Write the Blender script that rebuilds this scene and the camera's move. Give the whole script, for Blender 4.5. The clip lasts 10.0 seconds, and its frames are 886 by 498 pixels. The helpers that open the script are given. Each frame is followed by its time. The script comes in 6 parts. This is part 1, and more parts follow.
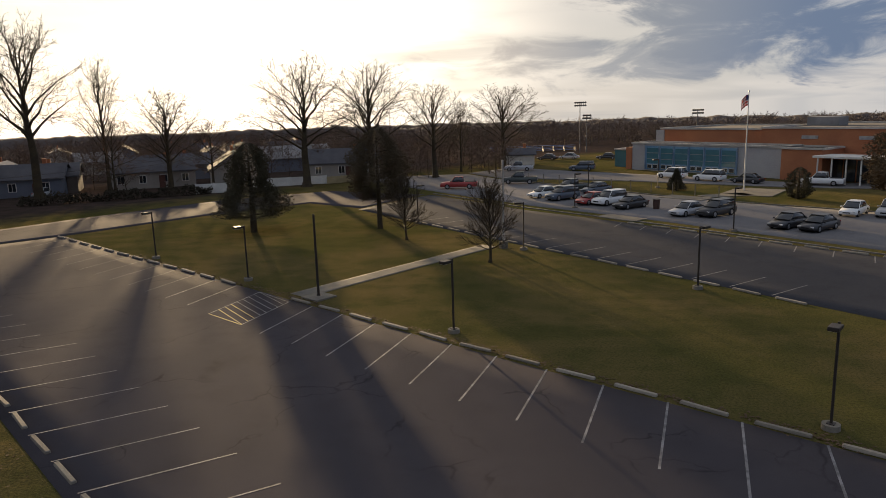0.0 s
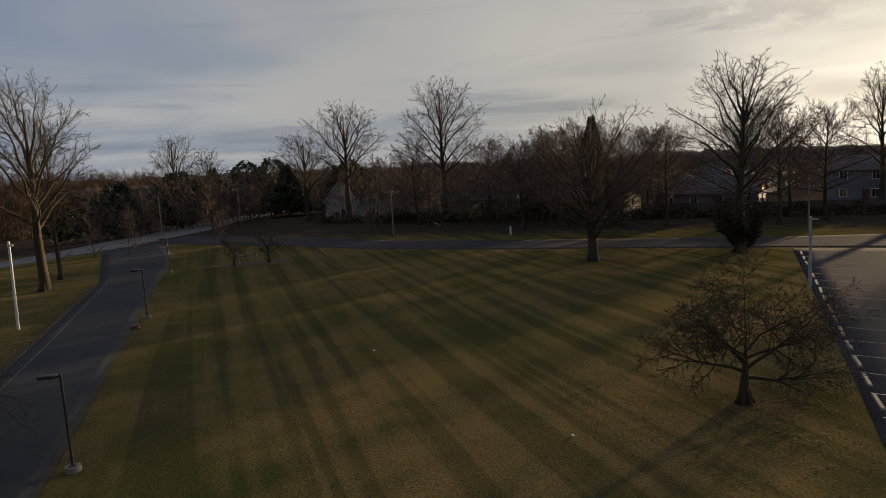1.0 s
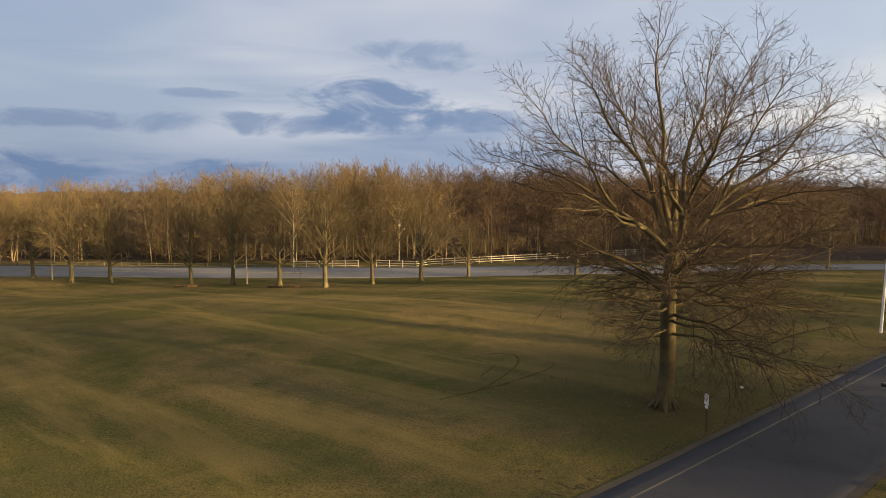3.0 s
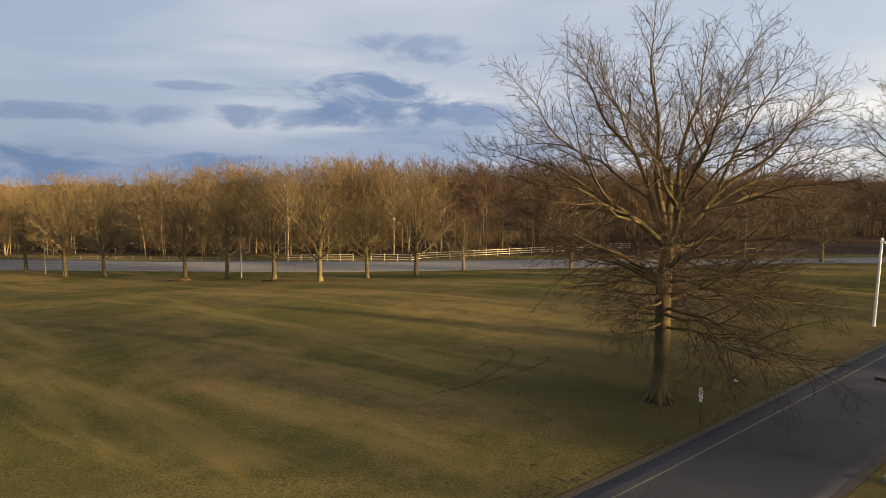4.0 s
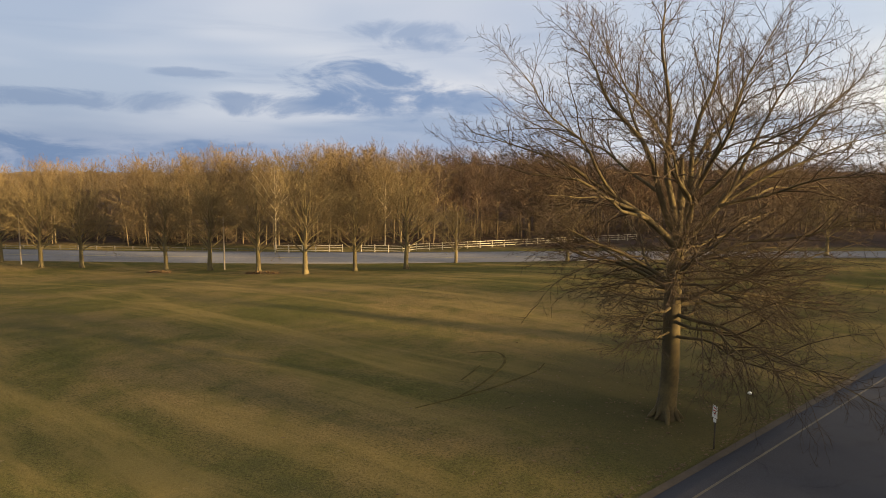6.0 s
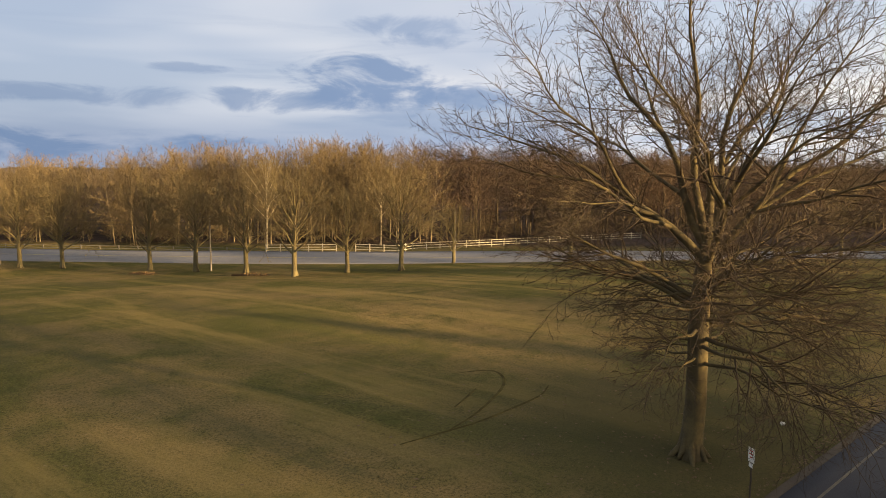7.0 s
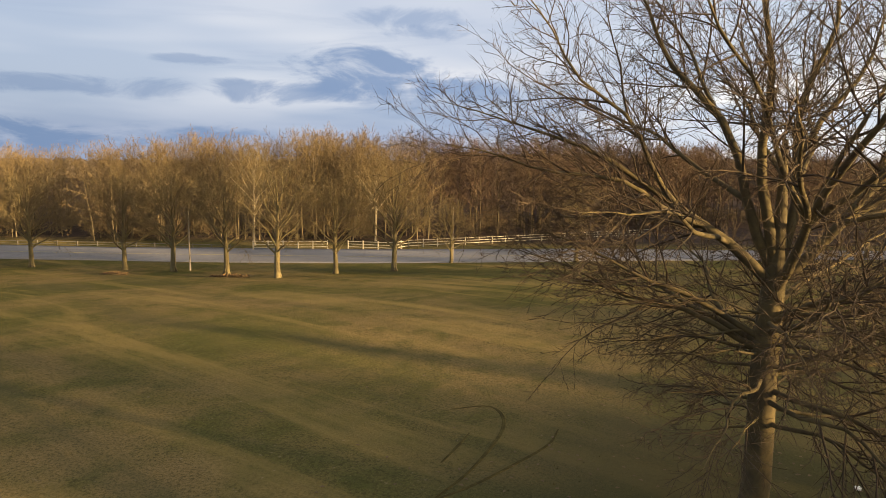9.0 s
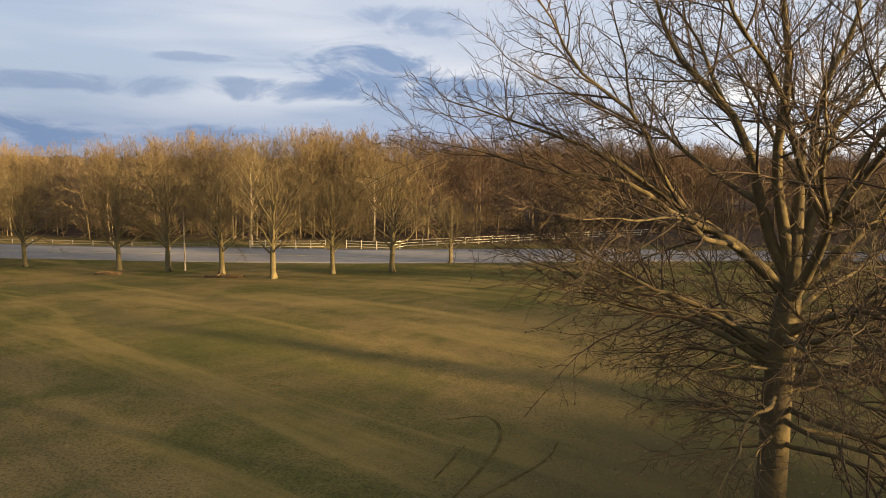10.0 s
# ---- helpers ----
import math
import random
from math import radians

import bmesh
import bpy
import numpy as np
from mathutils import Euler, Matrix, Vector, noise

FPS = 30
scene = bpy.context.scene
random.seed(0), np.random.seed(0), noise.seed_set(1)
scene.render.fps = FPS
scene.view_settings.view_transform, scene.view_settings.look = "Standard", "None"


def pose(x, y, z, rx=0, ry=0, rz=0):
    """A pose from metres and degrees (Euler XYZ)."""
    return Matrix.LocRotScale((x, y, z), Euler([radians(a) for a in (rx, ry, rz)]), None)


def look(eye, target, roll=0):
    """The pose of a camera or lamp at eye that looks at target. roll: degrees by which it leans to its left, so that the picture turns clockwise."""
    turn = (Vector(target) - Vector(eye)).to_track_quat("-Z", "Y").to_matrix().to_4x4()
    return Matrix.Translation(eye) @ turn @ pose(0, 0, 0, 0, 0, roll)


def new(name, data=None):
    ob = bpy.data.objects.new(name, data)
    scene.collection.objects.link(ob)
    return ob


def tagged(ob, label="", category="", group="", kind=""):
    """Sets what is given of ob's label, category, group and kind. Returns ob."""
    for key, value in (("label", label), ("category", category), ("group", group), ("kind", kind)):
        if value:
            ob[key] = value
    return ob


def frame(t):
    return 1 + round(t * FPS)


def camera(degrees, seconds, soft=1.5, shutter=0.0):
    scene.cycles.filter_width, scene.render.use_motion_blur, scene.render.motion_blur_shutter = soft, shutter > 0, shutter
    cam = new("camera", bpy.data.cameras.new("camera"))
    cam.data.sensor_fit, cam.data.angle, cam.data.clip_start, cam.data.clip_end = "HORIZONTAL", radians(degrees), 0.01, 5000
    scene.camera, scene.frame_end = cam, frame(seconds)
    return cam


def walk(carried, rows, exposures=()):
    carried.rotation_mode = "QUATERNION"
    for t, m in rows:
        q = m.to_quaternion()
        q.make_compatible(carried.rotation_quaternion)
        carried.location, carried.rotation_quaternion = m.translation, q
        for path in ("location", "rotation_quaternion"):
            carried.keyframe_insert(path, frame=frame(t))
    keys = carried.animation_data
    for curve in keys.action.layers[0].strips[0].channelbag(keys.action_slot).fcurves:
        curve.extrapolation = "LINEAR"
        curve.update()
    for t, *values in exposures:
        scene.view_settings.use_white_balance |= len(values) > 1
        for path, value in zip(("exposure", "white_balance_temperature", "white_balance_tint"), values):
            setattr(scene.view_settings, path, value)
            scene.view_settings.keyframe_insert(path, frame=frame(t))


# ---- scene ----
cam = camera(64.3, 10.0, soft=0.8)
PATH = [
    (0, (-0.142, -0.479, 11.198), (-0.4343, 1.461, 10.8095), -1.69),
    (0.3, (-0.169, -0.441, 11.128), (-1.1035, 1.2902, 10.7681), -2.52),
    (0.5, (-0.145, -0.376, 11.103), (-1.4916, 1.0647, 10.7698), -2.9),
    (0.7, (-0.16, -0.315, 11.125), (-1.7884, 0.8045, 10.8168), -3.17),
    (1, (-0.22, -0.268, 11.177), (-2.1326, 0.2513, 10.9084), -3.47),
    (1.3, (-0.192, -0.145, 11.129), (-2.1757, -0.2553, 10.8997), -3.25),
    (1.5, (-0.196, -0.042, 11.115), (-2.1058, -0.6, 10.9122), -2.82),
    (1.9, (-0.209, 0.105, 11.142), (-1.7237, -1.1912, 10.9821), -2.23),
    (2.0, (-0.192, 0.147, 11.14), (-1.5815, -1.2809, 10.9659), -0.89),
    (2.1, (-0.175, 0.189, 11.138), (-1.4772, -1.3192, 10.9649), -0.64),
    (2.2, (-0.157, 0.231, 11.136), (-1.4105, -1.3185, 10.9611), -0.31),
    (2.3, (-0.14, 0.272, 11.134), (-1.3677, -1.297, 10.9586), -0.13),
    (2.5, (-0.106, 0.356, 11.13), (-1.349, -1.201, 10.952), 0.3),
    (3, (-0.007, 0.257, 11.181), (-1.306, -1.252, 10.992), 0.1),
    (4.5, (-0.171, 0.161, 11.194), (-1.48, -1.336, 10.979), 0.2),
    (5, (-0.644, -0.171, 11.188), (-1.955, -1.665, 10.964), 0.3),
    (5.5, (-1.618, -0.978, 11.143), (-2.932, -2.467, 10.911), 0.4),
    (7, (-6.199, -5.272, 11.289), (-7.513, -6.759, 11.038), 0.5),
    (7.5, (-7.498, -6.389, 11.257), (-8.809, -7.877, 10.997), 0.4),
    (8, (-8.813, -7.66, 11.22), (-10.122, -9.149, 10.958), 0.5),
    (8.5, (-10.014, -8.76, 11.202), (-11.321, -10.251, 10.933), 0.5),
    (9, (-10.987, -9.785, 11.251), (-12.296, -11.273, 10.979), 0.7),
    (9.5, (-11.659, -10.421, 11.283), (-12.968, -11.908, 11.01), 0.9),
    (10, (-12.058, -10.616, 11.272), (-13.364, -12.105, 10.996), 0.8),
]
walk(cam, [(t, look(eye, target, roll)) for t, eye, target, roll in PATH],
     [(0, 0.55, 6700, 12), (0.5, 0.15, 6650, 12), (1.0, 0.0, 6550, 10), (1.5, 0.42, 7000, 10), (2.0, 0.85, 7250, 10), (2.5, 1.15, 7400, 10), (4.5, 1.3, 7650, 10), (7.0, 1.5, 7800, 10), (10.0, 1.56, 7800, 10)])

# ---- world, sun ----
SUN_AZ, SUN_EL = 27.5, 7.4          # degrees, azimuth from +y towards -x
sun_way = Vector((-math.sin(radians(SUN_AZ)) * math.cos(radians(SUN_EL)), math.cos(radians(SUN_AZ)) * math.cos(radians(SUN_EL)), math.sin(radians(SUN_EL))))
sun = new("sun", bpy.data.lights.new("sun", "SUN"))
sun.data.energy, sun.data.angle, sun.data.color = 7.5, radians(1.2), (1.0, 0.74, 0.42)
sun.matrix_world = look(sun_way * 200, (0, 0, 0))


class Nodes:
    """Short hand for building a node tree."""

    def __init__(self, tree):
        self.t = tree
        tree.nodes.clear()

    def add(self, kind, props=None, **ins):
        n = self.t.nodes.new(kind)
        for k, v in (props or {}).items():
            setattr(n, k, v)
        for k, v in ins.items():
            self.put(n, k, v)
        return n

    def put(self, n, key, v):
        s = n.inputs[int(key[1:])] if key[0] == "i" and key[1:].isdigit() else n.inputs[key.replace("_", " ")]
        if isinstance(v, bpy.types.NodeSocket):
            self.t.links.new(v, s)
        else:
            s.default_value = v

    def math(self, op, a, b=0.0, c=0.0, clamp=False):
        n = self.add("ShaderNodeMath", {"operation": op, "use_clamp": clamp}, i0=a, i1=b, i2=c)
        return n.outputs[0]

    def ramp(self, fac, stops, smooth=True):
        n = self.add("ShaderNodeValToRGB", None, Fac=fac)
        r = n.color_ramp
        r.interpolation = "EASE" if smooth else "LINEAR"
        while len(r.elements) < len(stops):
            r.elements.new(0.5)
        for e, (p, c) in zip(r.elements, stops):
            e.position, e.color = p, (*((c,) * 3 if isinstance(c, (int, float)) else c), 1)
        return n.outputs[0]

    def mix(self, fac, a, b, blend="MIX"):
        n = self.add("ShaderNodeMix", {"data_type": "RGBA", "blend_type": blend}, i0=fac, i6=a, i7=b)
        return n.outputs[2]

    def noise(self, vec, scale, detail=4, rough=0.55, dist=0.0):
        n = self.add("ShaderNodeTexNoise", None, Scale=scale, Detail=detail, Roughness=rough, Distortion=dist)
        if vec is not None:
            self.put(n, "Vector", vec)
        return n.outputs[0]


def rgb(r, g, b):
    return (r, g, b, 1)


def build_world():
    world = bpy.data.worlds.new("evening_sky")
    scene.world = world
    world.use_nodes = True
    N = Nodes(world.node_tree)
    sky = N.add("ShaderNodeTexSky", {"sky_type": "NISHITA", "sun_disc": False, "sun_elevation": radians(SUN_EL), "sun_rotation": radians(-SUN_AZ), "air_density": 1.2, "dust_density": 1.0, "ozone_density": 2.0})
    d = N.add("ShaderNodeTexCoord").outputs["Generated"]
    s = N.add("ShaderNodeSeparateXYZ", None, Vector=d)
    x, y, z = s.outputs
    zz = N.math("ADD", N.math("MAXIMUM", z, 0.0), 0.10)
    flat = N.add("ShaderNodeCombineXYZ", None, X=N.math("DIVIDE", x, zz), Y=N.math("DIVIDE", y, zz), Z=0.0).outputs[0]
    toward = N.add("ShaderNodeVectorMath", {"operation": "DOT_PRODUCT"}, i0=d, i1=tuple(sun_way)).outputs["Value"]
    half = N.math("MULTIPLY_ADD", toward, 0.5, 0.5)
    # clear air: the sky model, cooled towards blue, brighter on the sun's side
    air = N.ramp(half, [(0.0, (0.22, 0.37, 0.72)), (0.36, (0.30, 0.48, 0.88)), (0.55, (0.44, 0.67, 1.10)), (0.78, (0.62, 0.82, 1.10)), (0.93, (1.2, 1.2, 1.15)), (1.0, (2.0, 1.8, 1.5))])
    air = N.mix(N.ramp(z, [(0.0, 0.0), (0.5, 1.0)]), air, rgb(0.30, 0.46, 0.82))
    c = N.mix(0.25, air, N.mix(1.0, sky.outputs[0], rgb(0.10, 0.11, 0.13), "MULTIPLY"))
    # high thin veil, white round the sun, pale blue-grey elsewhere
    veil = N.ramp(half, [(0.0, (0.72, 0.82, 1.02)), (0.34, (0.78, 0.86, 1.03)), (0.56, (1.05, 1.11, 1.20)), (0.66, (1.28, 1.28, 1.27)), (0.80, (1.26, 1.22, 1.16)), (0.93, (1.6, 1.5, 1.35)), (1.0, (4.2, 3.8, 3.1))])
    soft = N.noise(N.add("ShaderNodeVectorMath", {"operation": "MULTIPLY"}, i0=flat, i1=(0.7, 0.7, 1.0)).outputs[0], 0.6, 3, 0.5, 0.3)
    clear = N.math("MULTIPLY", N.ramp(z, [(0.02, 0.75), (0.10, 0.0)]), N.ramp(half, [(0.26, 1.0), (0.5, 0.0)]))
    c = N.mix(N.math("MULTIPLY", N.ramp(soft, [(0.34, 0.3), (0.64, 0.86)]), N.math("SUBTRACT", 1.0, clear)), c, veil)
    # streaky grey layers low down
    wide = N.add("ShaderNodeVectorMath", {"operation": "MULTIPLY"}, i0=d, i1=(2.2, 2.2, 22.0)).outputs[0]
    streak = N.noise(wide, 1.0, 6, 0.6, 0.6)
    grey = N.ramp(half, [(0.0, (0.15, 0.26, 0.50)), (0.36, (0.22, 0.35, 0.63)), (0.58, (0.40, 0.50, 0.70)), (0.84, (0.29, 0.40, 0.60)), (0.92, (0.56, 0.61, 0.68)), (0.97, (1.1, 1.0, 0.9)), (1.0, (3.4, 3.0, 2.4))])
    low = N.ramp(z, [(0.0, 0.30), (0.04, 0.45), (0.14, 0.18), (0.30, 0.0)])
    c = N.mix(N.math("MULTIPLY", N.ramp(streak, [(0.50, 0.0), (0.66, 1.0)]), low), c, grey)
    # separate cloud banks: azimuth, elevation, half width, half height (degrees), depth
    billow = N.noise(N.add("ShaderNodeVectorMath", {"operation": "MULTIPLY"}, i0=d, i1=(8.0, 8.0, 22.0)).outputs[0], 1.0, 9, 0.62, 0.6)
    for az, el, hw, hh, depth in ((144.0, 5.8, 7.5, 2.3, 0.95), (150.0, 4.6, 6.5, 1.0, 0.7), (137.6, 4.9, 5.0, 1.0, 0.8), (141.3, 10.2, 5.2, 1.0, 0.6), (140.0, 9.2, 4.0, 0.7, 0.6), (165.5, 4.4, 8.0, 0.9, 0.6), (158.0, 6.6, 3.0, 0.4, 0.5), (166.0, 0.8, 14.0, 1.5, 0.95), (-22.0, 6.8, 18.0, 5.2, 1.0), (-24.0, 8.5, 15.0, 3.8, 1.0), (-14.0, 6.0, 11.0, 2.6, 0.7), (-8.0, 3.6, 16.0, 2.4, 0.8), (45.0, 9.0, 14.0, 1.6, 0.5), (88.0, 2.2, 6.0, 0.6, 0.35)):
        a, e = radians(az), radians(el)
        fwd = Vector((-math.sin(a) * math.cos(e), math.cos(a) * math.cos(e), math.sin(e)))
        right = Vector((math.cos(a), math.sin(a), 0))
        over = right.cross(fwd)
        dot = lambda v: N.add("ShaderNodeVectorMath", {"operation": "DOT_PRODUCT"}, i0=d, i1=tuple(v)).outputs["Value"]
        u = N.math("DIVIDE", dot(right), math.sin(radians(hw)))
        v = N.math("DIVIDE", dot(over), math.sin(radians(hh)))
        q = N.math("ADD", N.math("MULTIPLY", u, u), N.math("MULTIPLY", v, v))
        m = N.math("ADD", N.math("SUBTRACT", 1.0, N.math("MULTIPLY", q, 0.72)), N.math("MULTIPLY", N.math("SUBTRACT", billow, 0.5), 3.5))
        m = N.math("MULTIPLY", N.ramp(m, [(0.22, 0.0), (1.0, depth)]), N.ramp(dot(fwd), [(0.4, 0.0), (0.6, 1.0)]))
        c = N.mix(m, c, grey)
    bg = N.add("ShaderNodeBackground", None, Color=c, Strength=0.36)
    out = N.add("ShaderNodeOutputWorld")
    N.t.links.new(bg.outputs[0], out.inputs[0])


build_world()

# ---- materials ----
MATS = {}


def mat(name, base, alt=None, big=0.3, small=6.0, rough=0.9, bump=0.3, metal=0.0, spread=0.35, third=None, by_object=False, spec=0.3):
    """A surface with a colour that varies at a large and a small scale, and a fine relief. Scales are per metre."""
    if name in MATS:
        return MATS[name]
    m = bpy.data.materials.new(name)
    m.use_nodes = True
    N = Nodes(m.node_tree)
    pos = N.add("ShaderNodeTexCoord").outputs["Object"]
    a, b = N.noise(pos, big, 5, 0.6), N.noise(pos, small, 6, 0.65)
    alt = alt or tuple(k * (1 - spread) for k in base)
    c = N.mix(N.ramp(a, [(0.35, 0.0), (0.65, 1.0)]), rgb(*base), rgb(*alt))
    c = N.mix(N.ramp(b, [(0.3, 0.0), (0.75, 0.45)]), c, rgb(*(third or tuple(k * 0.6 for k in base))))
    if by_object:
        r = N.add("ShaderNodeObjectInfo").outputs["Random"]
        c = N.mix(1.0, c, N.ramp(r, [(0, 0.75), (1, 1.2)], False), "MULTIPLY")
    p = N.add("ShaderNodeBsdfPrincipled", None, Base_Color=c, Metallic=metal)
    p.inputs["Specular IOR Level"].default_value = spec
    N.put(p, "Roughness", N.math("MULTIPLY_ADD", b, 0.25, rough - 0.12, True))
    if bump:
        N.put(p, "Normal", N.add("ShaderNodeBump", None, Strength=bump, Distance=0.02, Height=b).outputs[0])
    N.t.links.new(p.outputs[0], N.add("ShaderNodeOutputMaterial").inputs[0])
    MATS[name] = m
    return m


def glass_dark(name, base, rough=0.06):
    if name not in MATS:
        m = bpy.data.materials.new(name)
        m.use_nodes = True
        N = Nodes(m.node_tree)
        pos = N.add("ShaderNodeTexCoord").outputs["Object"]
        c = N.mix(N.noise(pos, 0.7, 3), rgb(*base), rgb(*tuple(k * 0.6 for k in base)))
        p = N.add("ShaderNodeBsdfPrincipled", None, Base_Color=c, Roughness=rough)
        p.inputs["Specular IOR Level"].default_value = 0.8
        N.t.links.new(p.outputs[0], N.add("ShaderNodeOutputMaterial").inputs[0])
        MATS[name] = m
    return MATS[name]


def build_grass():
    m = bpy.data.materials.new("winter_lawn")
    m.use_nodes = True
    N = Nodes(m.node_tree)
    pos = N.add("ShaderNodeTexCoord").outputs["Object"]
    patch = N.noise(pos, 0.07, 6, 0.62, 0.6)
    blot = N.noise(pos, 0.45, 5, 0.6)
    blade = N.noise(pos, 9.0, 6, 0.75)
    lane = N.add("ShaderNodeMapping", {"vector_type": "TEXTURE"}, Vector=pos, Rotation=(0, 0, radians(3)), Scale=(45.0, 1.0, 1.0)).outputs[0]
    mow = N.noise(lane, 0.75, 2, 0.5)
    c = N.mix(N.ramp(patch, [(0.36, 0.0), (0.64, 1.0)]), rgb(0.082, 0.077, 0.026), rgb(0.170, 0.121, 0.053))
    c = N.mix(N.ramp(blot, [(0.42, 0.0), (0.72, 0.6)]), c, rgb(0.051, 0.060, 0.019))
    s = N.add("ShaderNodeSeparateXYZ", None, Vector=pos)
    # mown in strips between the drive and the lot, hardly anywhere else
    inside = N.math("MULTIPLY", N.add("ShaderNodeMapRange", None, Value=s.outputs[1], From_Min=-9.0, From_Max=-6.0).outputs[0],
                    N.add("ShaderNodeMapRange", None, Value=N.math("MULTIPLY_ADD", s.outputs[0], 0.79, s.outputs[1]), From_Min=8.0, From_Max=4.0).outputs[0])
    keen = N.math("MULTIPLY_ADD", inside, 0.85, 0.15)
    c = N.mix(N.math("MULTIPLY", N.ramp(mow, [(0.48, 0.0), (0.62, 0.5)]), keen), c, rgb(0.176, 0.127, 0.054))
    c = N.mix(N.math("MULTIPLY", N.ramp(mow, [(0.40, 0.55), (0.50, 0.0)]), keen), c, rgb(0.051, 0.051, 0.021))
    c = N.mix(N.ramp(blade, [(0.42, 0.0), (0.64, 0.65)]), c, rgb(0.028, 0.029, 0.013))
    c = N.mix(N.ramp(N.noise(pos, 26.0, 3, 0.7), [(0.55, 0.0), (0.72, 0.45)]), c, rgb(0.220, 0.164, 0.108))
    c = N.mix(N.ramp(N.noise(pos, 3.0, 3, 0.7), [(0.66, 0.0), (0.74, 0.5)]), c, rgb(0.210, 0.164, 0.119))
    # bands of sun and shade painted across the lawn towards the main road
    sun_bandmap = N.add("ShaderNodeMapping", {"vector_type": "TEXTURE"}, Vector=pos, Rotation=(0, 0, radians(99)), Scale=(7.0, 1.0, 1.0)).outputs[0]
    sun_band = N.noise(sun_bandmap, 0.20, 6, 0.62, 0.6)
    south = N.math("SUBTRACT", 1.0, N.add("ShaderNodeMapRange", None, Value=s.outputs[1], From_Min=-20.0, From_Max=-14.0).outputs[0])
    c = N.mix(N.math("MULTIPLY", N.ramp(sun_band, [(0.50, 0.0), (0.66, 0.5)]), south), c, rgb(0.216, 0.156, 0.059))
    c = N.mix(N.math("MULTIPLY", N.ramp(sun_band, [(0.34, 0.5), (0.48, 0.0)]), south), c, rgb(0.064, 0.060, 0.031))
    # greener turf on the islands round the lots
    north_turf = N.add("ShaderNodeMapRange", None, Value=N.math("MULTIPLY_ADD", s.outputs[0], 0.72, s.outputs[1]), From_Min=22.0, From_Max=26.0, To_Max=0.2).outputs[0]
    c = N.mix(N.math("MULTIPLY", north_turf, N.ramp(patch, [(0.35, 0.75), (0.65, 1.0)])), c, rgb(0.072, 0.074, 0.017))
    # tree shade put into the turf's colour below the oak
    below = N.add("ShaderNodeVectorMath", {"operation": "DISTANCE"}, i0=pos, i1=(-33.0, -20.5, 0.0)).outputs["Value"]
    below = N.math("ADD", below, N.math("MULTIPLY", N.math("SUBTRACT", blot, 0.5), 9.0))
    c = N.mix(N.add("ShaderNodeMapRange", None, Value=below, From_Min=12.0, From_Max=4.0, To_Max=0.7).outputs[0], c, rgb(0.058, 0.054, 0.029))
    # beyond the lane and under the woods the lawn gives way to brown leaf mould and rough gardens
    wob = N.math("MULTIPLY", N.math("SUBTRACT", blot, 0.5), 14.0)
    town = N.math("ADD", N.math("ADD", N.math("MULTIPLY", s.outputs[0], -0.825), N.math("MULTIPLY", s.outputs[1], 0.565)), wob)
    wood = N.math("ADD", N.math("ADD", N.math("MULTIPLY", s.outputs[0], -0.66), N.math("MULTIPLY", s.outputs[1], -0.75)), wob)
    brown = N.mix(N.ramp(blot, [(0.4, 0.0), (0.65, 1.0)]), rgb(0.063, 0.045, 0.038), rgb(0.042, 0.035, 0.028))
    north = N.math("ADD", N.math("ADD", N.math("MULTIPLY", s.outputs[0], -0.12), s.outputs[1]), wob)
    c = N.mix(N.add("ShaderNodeMapRange", None, Value=north, From_Min=178.0, From_Max=192.0).outputs[0], c, brown)
    far = N.math("MAXIMUM", N.add("ShaderNodeMapRange", None, Value=town, From_Min=88.0, From_Max=96.0).outputs[0], N.add("ShaderNodeMapRange", None, Value=wood, From_Min=126.0, From_Max=134.0).outputs[0])
    c = N.mix(far, c, brown)
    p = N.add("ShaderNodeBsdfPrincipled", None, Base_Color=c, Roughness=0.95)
    p.inputs["Specular IOR Level"].default_value = 0.0
    h = N.math("ADD", blade, N.math("MULTIPLY", N.noise(pos, 1.7, 4, 0.6), 0.8))
    N.put(p, "Normal", N.add("ShaderNodeBump", None, Strength=0.55, Distance=0.12, Height=h).outputs[0])
    N.t.links.new(p.outputs[0], N.add("ShaderNodeOutputMaterial").inputs[0])
    MATS["grass"] = m
    return m


